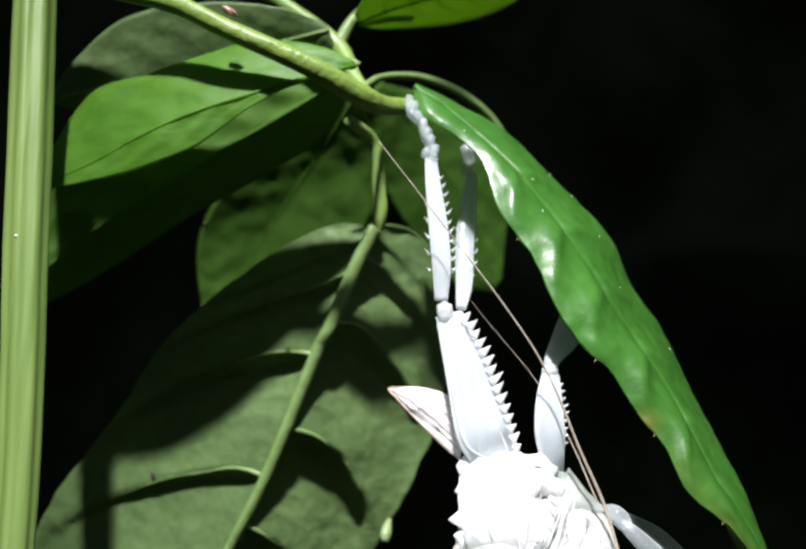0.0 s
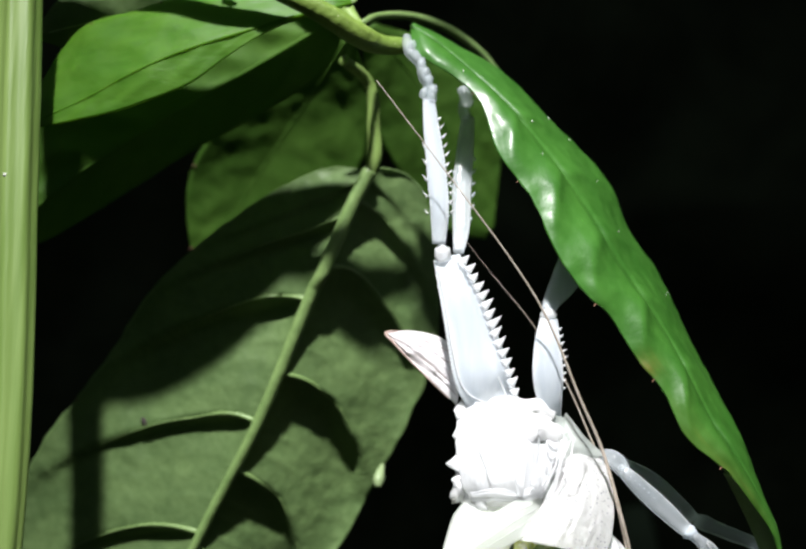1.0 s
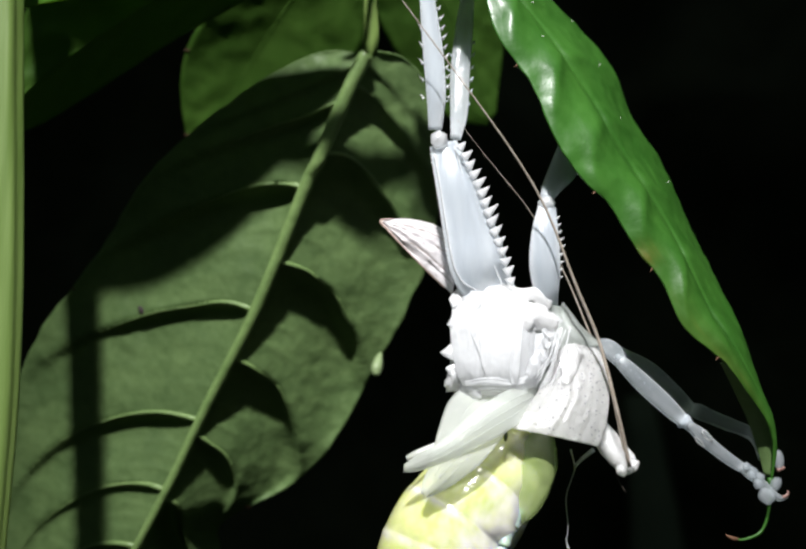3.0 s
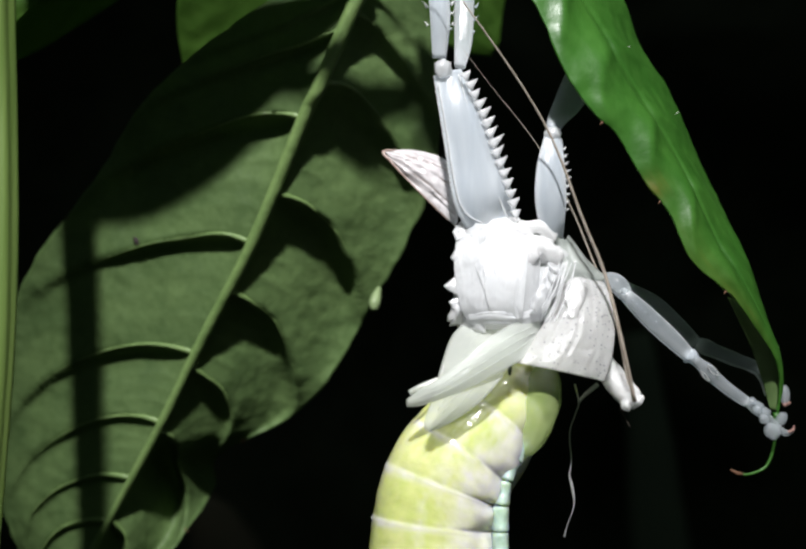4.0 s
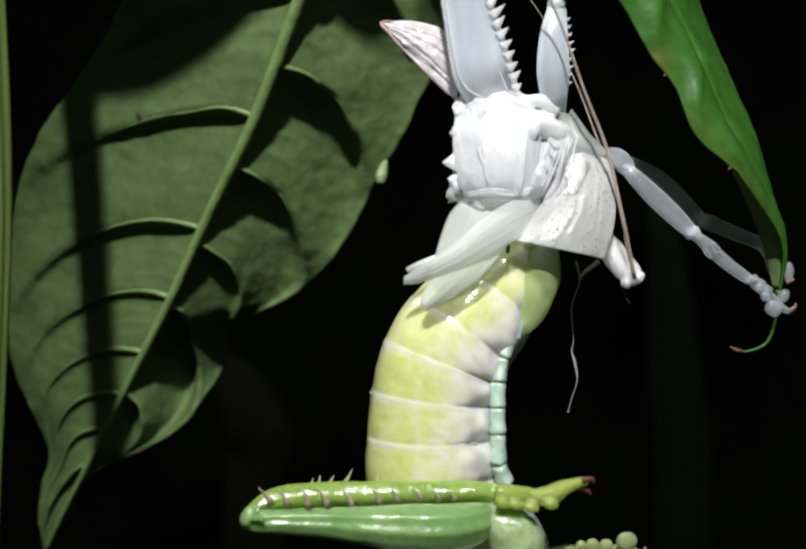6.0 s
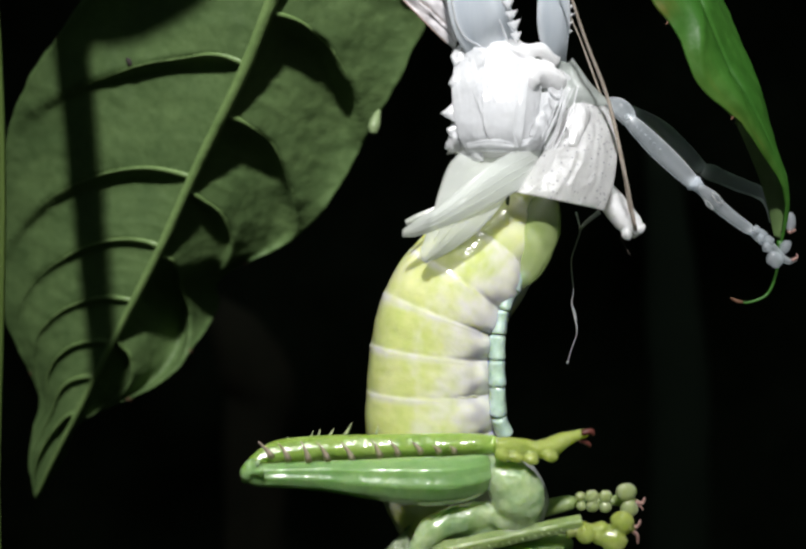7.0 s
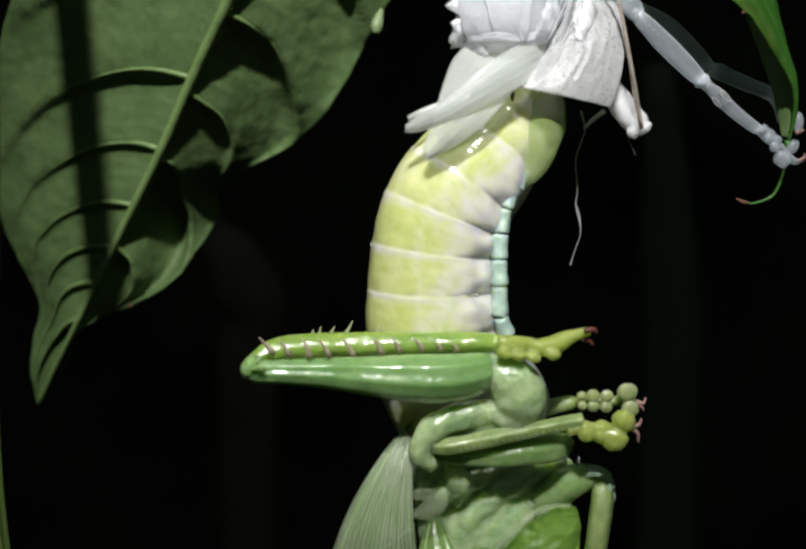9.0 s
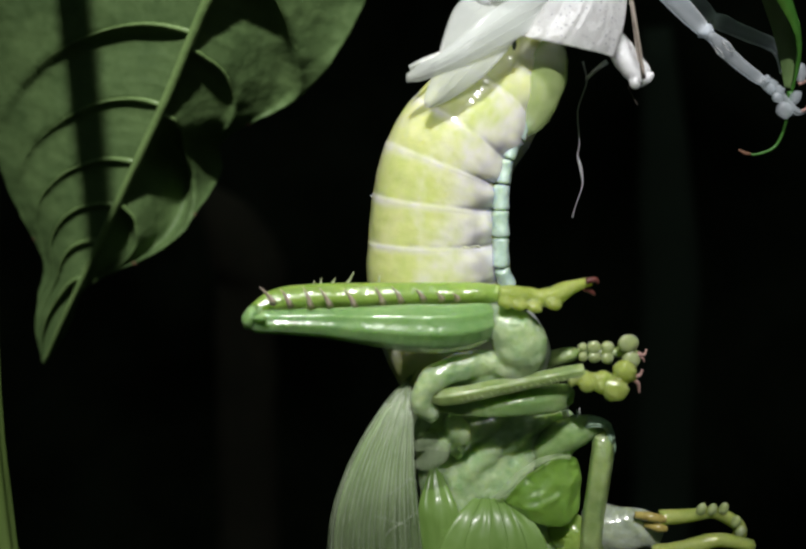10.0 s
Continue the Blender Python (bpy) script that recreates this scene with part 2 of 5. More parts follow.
def curve(points, n):
    """n places on a smooth line through the points (3 or 4 numbers each), evenly along it."""
    p = np.array(points, float)
    p = np.vstack([2 * p[0] - p[1], p, 2 * p[-1] - p[-2]])
    fine = []
    for i in range(1, len(p) - 2):
        for s in np.linspace(0, 1, 16, endpoint=False):
            a, b, c, d = p[i - 1], p[i], p[i + 1], p[i + 2]
            fine.append(0.5 * (2 * b + (c - a) * s + (2 * a - 5 * b + 4 * c - d) * s * s + (3 * b - a - 3 * c + d) * s ** 3))
    fine = np.array(fine + [p[-2]])
    along = np.r_[0, np.cumsum(np.linalg.norm(np.diff(fine[:, :3], axis=0), axis=1))]
    want = np.linspace(0, along[-1], n)
    return np.stack([np.interp(want, along, fine[:, k]) for k in range(p.shape[1])], 1)


def tube_mesh(points, n=24, sides=14, flat=1.0, ribs=0, rib=0.0, rough=0.0, cap=True, facing=(0, 1, 0), bm=None, warp=None):
    """A tapered, bent limb through (x, y, z, radius) points. flat: its thickness along the view against its width; ribs: ridges along it."""
    c = curve(points, n)
    bm = bm or bmesh.new()
    rings = []
    ahead = np.gradient(c[:, :3], axis=0)
    face = Vector(facing)
    for i in range(n):
        t = Vector(ahead[i]).normalized()
        side = t.cross(face).normalized()
        front = side.cross(t).normalized()
        ring = []
        for k in range(sides):
            a = 2 * math.pi * k / sides
            r = max(c[i, 3], 0.02)
            r *= 1 + (rib * math.cos(ribs * a) if ribs else 0)
            if warp:
                r *= warp(i / (n - 1), a)
            if rough:
                r *= 1 + rough * noise.noise(Vector(c[i, :3]) * 0.6 + Vector((math.cos(a), math.sin(a), 0)) * 1.3)
            ring.append(bm.verts.new(mm(Vector(c[i, :3]) + side * (math.cos(a) * r) + front * (math.sin(a) * r * flat))))
        rings.append(ring)
    for a, b in zip(rings, rings[1:]):
        for k in range(sides):
            bm.faces.new((a[k], a[(k + 1) % sides], b[(k + 1) % sides], b[k]))
    if cap:
        for ring in (rings[0], rings[-1]):
            hub = bm.verts.new(sum((v.co for v in ring), Vector()) / sides)
            for k in range(sides):
                bm.faces.new((ring[k], ring[(k + 1) % sides], hub))
    return bm


def sheet_mesh(left, right, n=40, m=12, bulge=0.0, thick=0.0, ripple=0.0, ripples=0.0, rough=0.0, slope=0.0, bm=None, hold=0.0):
    """A skin between two lines: it bulges to the camera between them, with ripples that run along it."""
    a, b = curve(left, n)[:, :3], curve(right, n)[:, :3]
    own = bm or bmesh.new()
    bm = bmesh.new()
    grid = []
    for i in range(n):
        row = []
        for k in range(m + 1):
            v = k / m
            p = a[i] * (1 - v) + b[i] * v
            taper = math.sin(math.pi * min(1.0, max(0.0, 0.04 + 0.92 * i / (n - 1)))) ** 0.5
            taper = max(taper, hold)
            p[1] -= bulge * math.sin(math.pi * v) * taper
            if ripple:
                p[1] -= ripple * math.sin(2 * math.pi * (ripples * v + slope * i / n + 0.55 * noise.noise(Vector((v * 5, i * 2.5 / n, ripples))))) * taper * (1 + 0.8 * noise.noise(Vector((v * 7, i * 4 / n, 2.0))))
            if rough:
                q = Vector(p)
                p[1] -= rough * (0.5 - 1.6 * abs(noise.noise(q * 0.33)) + 0.5 * noise.noise(q * 0.7) - 0.7 * abs(noise.noise(q * 0.9 + Vector((7, 3, 1)))))
            row.append(bm.verts.new(mm(p)))
        grid.append(row)
    for r0, r1 in zip(grid, grid[1:]):
        for k in range(m):
            bm.faces.new((r0[k], r0[k + 1], r1[k + 1], r1[k]))
    if thick:
        bmesh.ops.recalc_face_normals(bm, faces=bm.faces)
        bmesh.ops.solidify(bm, geom=list(bm.faces), thickness=thick / 1000)
    spare = bpy.data.meshes.new("spare")
    bm.to_mesh(spare)
    bm.free()
    own.from_mesh(spare)
    bpy.data.meshes.remove(spare)
    return own


def blob_mesh(p, r, turn=(0, 0, 0), rough=0.0, seg=14, bm=None):
    """A rounded lump at p with three radii."""
    bm = bm or bmesh.new()
    made = bmesh.ops.create_uvsphere(bm, u_segments=seg, v_segments=max(6, seg // 2 + 1), radius=1.0)["verts"]
    rot = Euler([radians(a) for a in turn]).to_matrix()
    for v in made:
        k = 1 + (rough * noise.noise(v.co * 2.2 + Vector(p)) if rough else 0)
        v.co = mm(Vector(p) + rot @ Vector((v.co.x * r[0] * k, v.co.y * r[1] * k, v.co.z * r[2] * k)))
    return bm


def spike_mesh(p, tip, r, bm=None, sides=6, flat=1.0):
    """A thorn from p to its tip, a little curved."""
    a, b = Vector(p), Vector(tip)
    mid = (a + b) / 2 + Vector((0.04, 0, 0.02)) * (b - a).length
    return tube_mesh([(*a, r), (*mid, r * 0.5), (*b, 0.02)], 5, sides, flat, bm=bm)


def part(name, bm, mat, parent, label="", smooth=True, blend=None, crease=None):
    """Links a bmesh as one mesh object under a thing or a part. blend: voxel in mm and rounds of smoothing, to grow its lumps together."""
    bmesh.ops.recalc_face_normals(bm, faces=bm.faces)
    me = bpy.data.meshes.new(name)
    bm.to_mesh(me)
    bm.free()
    if smooth:
        me.polygons.foreach_set("use_smooth", [True] * len(me.polygons))
    me.materials.append(mat)
    ob = new(name, me)
    if blend:
        fuse = ob.modifiers.new("fuse", "REMESH")
        fuse.mode, fuse.voxel_size, fuse.use_smooth_shade = "VOXEL", blend[0] / 1000, True
        soften = ob.modifiers.new("soften", "SMOOTH")
        soften.factor, soften.iterations = 0.5, blend[1]
    if crease:
        tex = bpy.data.textures.new("crumple", "VORONOI" if crease[2] else "CLOUDS")
        tex.noise_scale = crease[1] / 1000
        push = ob.modifiers.new("crumple", "DISPLACE")
        push.texture, push.strength, push.mid_level, push.texture_coords = tex, crease[0] / 1000, 0.5, "GLOBAL"
    ob.parent = parent
    if parent is not None:
        ob.matrix_parent_inverse = parent.matrix_world.inverted()
    return tagged(ob, label) if label else ob


def paint(ob, name, rows, sides, value):
    """A value for each place of a tube's skin, by its station u along it and angle a round it."""
    att = ob.data.attributes.new(name, "FLOAT", "POINT")
    flat = [value(i / (rows - 1), 2 * math.pi * k / sides) for i in range(rows) for k in range(sides)]
    flat += [0.0] * (len(ob.data.vertices) - len(flat))
    att.data.foreach_set("value", flat)


def thing(name, place, label, category):
    ob = new(name)
    ob.location = mm(place)
    ob.empty_display_size = 0.005
    bpy.context.view_layer.update()
    return tagged(ob, label, category)


# ---- the setting: dark ground ----
def ground():
    bm = bmesh.new()
    bmesh.ops.create_grid(bm, x_segments=60, y_segments=60, size=30.0)
    for v in bm.verts:
        v.co.z = 0.05 * noise.noise(v.co * 0.7)
    tagged(part("ground", bm, SOIL, None), "dark bare soil under the shrub at night", "ground", kind="structure")


ground()


def undergrowth():
    """A near-black wall, added to close the place behind the shrub and hide the ambient."""
    bm = bmesh.new()
    rows = []
    for i in range(61):
        a = radians(-80 + 160 * i / 60)
        row = []
        for k in range(31):
            r = 2.2 + 0.35 * noise.noise(Vector((i * 0.3, k * 0.3, 0))) + 0.15 * noise.noise(Vector((i * 0.9, k * 0.9, 5)))
            row.append(bm.verts.new((r * math.sin(a), r * math.cos(a), -0.1 + 0.13 * k)))
        rows.append(row)
    for r0, r1 in zip(rows, rows[1:]):
        for k in range(30):
            bm.faces.new((r0[k], r0[k + 1], r1[k + 1], r1[k]))
    tagged(part("backdrop", bm, BACKDROP_BLACK, None), "near-black wall added behind the shrub to keep it dark there", "undergrowth", kind="structure")
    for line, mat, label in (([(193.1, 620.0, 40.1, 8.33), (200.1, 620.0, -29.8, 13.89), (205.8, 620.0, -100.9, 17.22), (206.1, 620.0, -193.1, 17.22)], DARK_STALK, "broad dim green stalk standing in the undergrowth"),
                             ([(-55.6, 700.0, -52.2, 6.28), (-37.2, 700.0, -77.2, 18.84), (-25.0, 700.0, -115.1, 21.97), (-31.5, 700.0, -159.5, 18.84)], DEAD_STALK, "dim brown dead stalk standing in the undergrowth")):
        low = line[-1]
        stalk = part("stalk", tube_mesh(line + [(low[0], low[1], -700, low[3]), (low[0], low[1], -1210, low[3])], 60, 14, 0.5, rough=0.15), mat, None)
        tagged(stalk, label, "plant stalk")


undergrowth()


# ---- the shrub ----
def leaf(parent, name, mid, left, right, mat, label, rib_mat, rib=(0.5, 0.15), veins=8, quilt=(0.5, 0.5), cup=(0.0, 0.0), n=64, m=12, vein_r=0.22, rise=0.16, wave=0.25, serr=0.0,
         groove=False, tooth=(), specks=(), saw=None, wound=None, hollow=(0, 0, 1, 0)):
    """A leaf between its left and right edges, folded at its midrib, quilted between the side veins that rise off it.
    veins: their number, or their places along the midrib, or a pair of lists for its two halves. saw: the steep drop below each vein. hollow: half, vein and factor of the deepest drop, and how far its margin bends back."""
    M, L, R = curve(mid, n)[:, :3], curve(left, n)[:, :3], curve(right, n)[:, :3]
    stations = [k / veins for k in range(1, veins)] if isinstance(veins, int) else list(veins)
    rises = rise if isinstance(rise, tuple) else (rise, rise)
    halves = stations if isinstance(stations[0], list) else [stations, stations]
    knots = [[-0.3, 0.0] + h + [1.0, 1.3] for h in halves]
    long = float(np.linalg.norm(np.diff(M, axis=0), axis=1).sum())
    bm = bmesh.new()

    def lift(u, w, h):
        """How far the blade sinks between two veins: fast below a vein, slowly back to the next."""
        x = u - rises[h] * w ** 1.7 + 0.006 * noise.noise(Vector((w * 4, u * 12, h)))
        for a, b in zip(knots[h], knots[h][1:]):
            if a <= x < b:
                s = (x - a) / (b - a)
                if saw:
                    short = sum(0.05 * math.exp(-((s - c) / 0.035) ** 2) for c in (0.36, 0.55, 0.75)) * math.exp(-w / 0.3)
                    return ((1 - s) ** 1.15 * (1 - math.exp(-(x - a) * long / saw[h])) * min(1.0, (b - a) * 8) - short) * (1 + 0.5 * noise.noise(Vector((a * 31, h, 1.0)))) * (hollow[2] if (h, a) == hollow[:2] else 1.0)
                return math.sin(math.pi * s ** 0.75) ** 1.2 * min(1.0, (b - a) * 9)
        return 0.0

    def place(i, v):
        """v from -1 (left edge) over 0 (midrib) to 1 (right edge)."""
        E = L[i] if v < 0 else R[i]
        h = 0 if v < 0 else 1
        w = abs(v)
        p = M[i] * (1 - w) + E * w
        u = i / (n - 1)
        span = min(1.0, float(np.linalg.norm(E - M[i])) / 8.0)
        hold = (1 - math.exp(-w / 0.07)) * (1 - w ** (2.2, 5.0)[h]) ** 0.8 if saw else math.sin(math.pi * w ** 0.6)
        p[1] += span * (quilt[h] * lift(u, w, h) * hold - cup[h] * math.sin(math.pi * w ** 0.8))
        p[1] += wave * (noise.noise(Vector(p) * 0.16) + 0.5 * noise.noise(Vector(p) * 0.5)) * min(1.0, w * 2)
        if h == hollow[0]:
            p[1] += hollow[3] * math.exp(-((u - hollow[1] - 0.07) / 0.042) ** 2) * w ** 3
        if groove:
            p[1] += 0.55 * math.exp(-((w / 0.07) ** 2)) * span
        if serr and w > 0.98:
            p[0] += serr * noise.noise(Vector((u * 40, v, 3.0)))
        return p

    grid = [[bm.verts.new(mm(place(i, k / m - 1))) for k in range(2 * m + 1)] for i in range(n)]
    for r0, r1 in zip(grid, grid[1:]):
        for k in range(2 * m):
            bm.faces.new((r0[k], r0[k + 1], r1[k + 1], r1[k]))
    blade = part(name, bm, mat, parent, label)
    solid = blade.modifiers.new("thickness", "SOLIDIFY")
    solid.thickness, solid.offset = 0.00028, 0.0
    if not groove:
        front = [(*(M[i] - (0, rib[0] * 0.45, 0)), rib[0] + (rib[1] - rib[0]) * i / (n - 1)) for i in range(0, n, 4)]
        part("midrib", tube_mesh(front, n // 2, 12, ribs=3, rib=0.05, rough=0.04), rib_mat, blade)
    for h, s in ((0, -1), (1, 1)):
        for k in halves[h]:
            line = []
            for w in np.linspace(0.0, 0.9, 12):
                u = k + rises[h] * w ** 1.7 - (0.006 * noise.noise(Vector((w * 4, k * 12, h))) if saw else 0)
                if u >= 0.985:
                    break
                i = u * (n - 1)
                i0 = int(i)
                p = place(i0, s * w) * (1 - i + i0) + place(min(i0 + 1, n - 1), s * w) * (i - i0)
                line.append((p[0], p[1] - (0.12 if saw else 0.02), p[2], vein_r * (1.02 - w) ** (2.0 if saw else 1.0)))
            if len(line) > 3 and vein_r:
                part("vein", tube_mesh(line, 24, 6), rib_mat, blade)
    if wound:
        q = place(int(wound[1] * (n - 1)), wound[0])
        part("dark_speck", blob_mesh((q[0], q[1] - 0.2, q[2]), (0.45, 0.3, 0.85), (0, -25, 0), 0.4, 8), SPECK_DARK, blade)
    for v, u in specks:
        q = place(int(u * (n - 1)), v)
        part("speck", blob_mesh((q[0], q[1] - 0.15, q[2]), (0.13, 0.13, 0.13), rough=0.5, seg=8), SPECK, blade)
    for side, u in tooth:
        q = place(int(u * (n - 1)), side)
        out = (q - M[int(u * (n - 1))])
        out = out / np.linalg.norm(out)
        part("leaf_tooth", spike_mesh(q - out * 0.4, q + out * 0.4 + np.array((0, 0, -0.35)), 0.32), BROWN, blade)
    return blade


shrub = thing("shrub", (-15, 150, -1200), "green broad-leaved shrub with a ribbed stem and hanging leaves", "shrub")
part("main_stem", tube_mesh([(-40.8, 148.0, 103.4, 2.97), (-39.6, 148.0, 87.9, 2.91), (-37.5, 148.0, 52.1, 2.84), (-35.3, 148.0, 11.2, 2.45)] + [(-36.3, 148.0, -33.3, 1.94), (-35.1, 148.0, -56.3, 1.81), (-34.1, 148.0, -78.6, 1.81)] + [(-28.0, 150.0, -300.0, 2.4), (-22.0, 152.0, -800.0, 3.2), (-15.0, 150.0, -1215.0, 3.8)], 200, 72, 1.0, 7, 0.06, 0.03), STEM, shrub, "ribbed pale green main stem")
# the branch that carries the katydid's leaf, and its side branches
part("branch", tube_mesh([(-40.4, 147.0, 92.3, 1.54), (-26.2, 146.0, 88.6, 1.40), (-18.6, 144.0, 85.6, 1.38), (-12.0, 143.0, 81.8, 1.37), (-0.4, 143.5, 76.8, 1.50), (6.9, 146.0, 73.8, 1.72), (10.4, 149.0, 73.8, 1.43), (14.7, 151.0, 74.8, 1.12)], 50, 16, 1.0, 5, 0.03, 0.04), BRANCH, shrub, "arching green branch")
part("branch", tube_mesh([(-11.1, 158.0, 99.0, 1.24), (-3.8, 158.0, 94.4, 1.24), (3.9, 157.0, 87.6, 1.37), (6.5, 154.0, 80.7, 1.08), (8.8, 152.0, 76.4, 0.93)], 24, 12, 1.0, 5, 0.03, 0.04), STEM, shrub)
part("petiole", tube_mesh([(3.9, 157.0, 87.3, 1.10), (6.6, 158.0, 93.1, 0.83), (11.1, 158.0, 96.9, 0.69), (15.6, 158.0, 100.4, 0.55)], 16, 10), LEAF_RIB, shrub)
part("petiole", tube_mesh([(6.0, 160.0, 76.4, 0.9), (9.6, 165.5, 76.2, 0.95), (11.0, 167.0, 73.6, 1.0), (11.2, 168.0, 69.0, 1.06), (11.4, 169.0, 64.8, 1.22), (10.7, 170.0, 61.5, 1.0)], 30, 12), STEM, shrub)
part("leaf_stalk", tube_mesh([(8.2, 153.0, 79.0, 0.53), (11.1, 158.0, 83.0, 0.55), (16.7, 162.0, 85.3, 0.64), (22.8, 165.0, 85.1, 0.72), (28.3, 168.0, 82.8, 0.74), (32.1, 170.0, 79.5, 0.52)], 24, 10), LEAF_RIB, shrub)
part("stipule", sheet_mesh([(4.1, 150.0, 81.7), (6.0, 150.0, 81.8), (7.3, 150.0, 81.0)], [(4.2, 150.0, 80.7), (5.9, 150.0, 79.8), (7.3, 150.0, 80.9)], 10, 4, 0.2, 0.15), LEAF_RIB, shrub)

leaf_right = leaf(shrub, "hanging_leaf",
    [(15.1, 150.0, 77.4), (19.8, 149.0, 73.7), (26.2, 148.0, 67.1), (32.4, 147.0, 59.1), (37.8, 147.0, 51.1), (43.4, 147.0, 41.3), (48.2, 147.0, 33.4), (51.2, 146.0, 26.4), (54.4, 146.0, 19.4)] + [(57.4, 146.0, 14.7), (60.0, 147.0, 10.5), (62.0, 148.0, 7.0), (62.8, 148.8, 3.1), (62.0, 149.0, -0.9)],
    [(15.1, 151.0, 78.0), (15.5, 148.0, 72.4), (21.3, 147.0, 67.9), (24.2, 146.0, 63.9), (26.1, 144.0, 55.8), (29.9, 143.0, 49.7), (32.8, 142.0, 42.0), (36.4, 142.0, 36.4), (39.9, 143.0, 33.6), (43.0, 143.0, 28.4), (46.4, 143.0, 23.9), (49.0, 143.0, 18.1)] + [(54.3, 143.5, 13.7), (57.8, 145.0, 9.9), (60.9, 147.0, 6.5), (62.2, 148.4, 3.1), (61.9, 149.0, -1.0)],
    [(15.4, 151.0, 78.4), (21.0, 152.0, 76.2), (29.3, 154.0, 72.3), (36.0, 155.0, 65.9), (42.0, 156.0, 60.3), (45.6, 157.0, 55.9), (47.7, 157.0, 49.6), (51.7, 157.0, 43.4), (54.2, 156.0, 36.3), (57.1, 155.0, 28.4)] + [(59.3, 151.0, 19.7), (61.2, 150.0, 12.3), (62.7, 149.0, 6.3), (62.4, 149.0, 1.1), (62.1, 149.0, -1.0)],
    GLOSSY_LEAF, "glossy green hanging leaf that holds the shed skin", GLOSSY_LEAF, (0.22, 0.12), (0.22, 0.33, 0.44, 0.55, 0.66, 0.77), (1.15, 0.9), (2.2, 0.9), 160, 36, 0.0, 0.10, 0.3, 0.25, True,
    ((-1, 0.17), (-1, 0.33), (-1, 0.53), (-1, 0.66), (-1, 0.80)), ((0.25, 0.24), (-0.2, 0.3), (0.98, 0.25), (0.96, 0.29), (0.7, 0.37), (0.9, 0.56), (-0.5, 0.13), (0.5, 0.45)))
bruise = leaf_right.data.attributes.new("tint", "FLOAT", "POINT")
bruise.data.foreach_set("value", [min(0.8, (0.5 * math.exp(-((i / 159 - 0.635) / 0.016) ** 2) * math.exp(-((k / 36 - 0.0) / 0.3) ** 2) + 0.2 * math.exp(-((i / 159 - 0.80) / 0.10) ** 2) * math.exp(-((k / 36 - 0.1) / 0.4) ** 2)) * (0.6 + 1.2 * abs(noise.noise(Vector((i * 0.13, k * 0.21, 2.0)))))) for i in range(160) for k in range(73)])
part("drip_tip", tube_mesh([(61.9, 149.0, -0.6, 0.45), (61.6, 149.0, -4.1, 0.22), (60.4, 149.0, -7.3, 0.2), (58.0, 149.0, -8.4, 0.18), (57.0, 149.0, -8.3, 0.15)], 20, 8), GLOSSY_LEAF, leaf_right)
part("dry_end", tube_mesh([(57.2, 149.0, -8.35, 0.16), (56.4, 149.0, -8.2, 0.26), (55.6, 149.0, -7.8, 0.12)], 10, 8, rough=0.4), BROWN, leaf_right)
part("folded_edge", sheet_mesh([(55.6, 148.0, 14.2), (58.5, 150.5, 10.3), (60.6, 151.0, 5.4), (61.6, 150.0, -0.2)], [(55.8, 146.0, 13.8), (59.4, 148.0, 10.1), (62.1, 149.0, 6.6), (62.7, 149.0, 3.1), (62.5, 149.5, -0.6)], 40, 16, 0.4, 0.15), LEAF_BACK, leaf_right, "underside of the leaf tip, folded over")
part("speck", blob_mesh((-38.1, 145.2, 51.1), (0.3, 0.3, 0.3), rough=0.5, seg=8), SPECK, shrub)
part("leaf_scar", blob_mesh((-11.6, 143.0, 84.5), (1.2, 0.6, 0.5), (0, 35, 0), 0.6), CLAW_PINK, shrub)

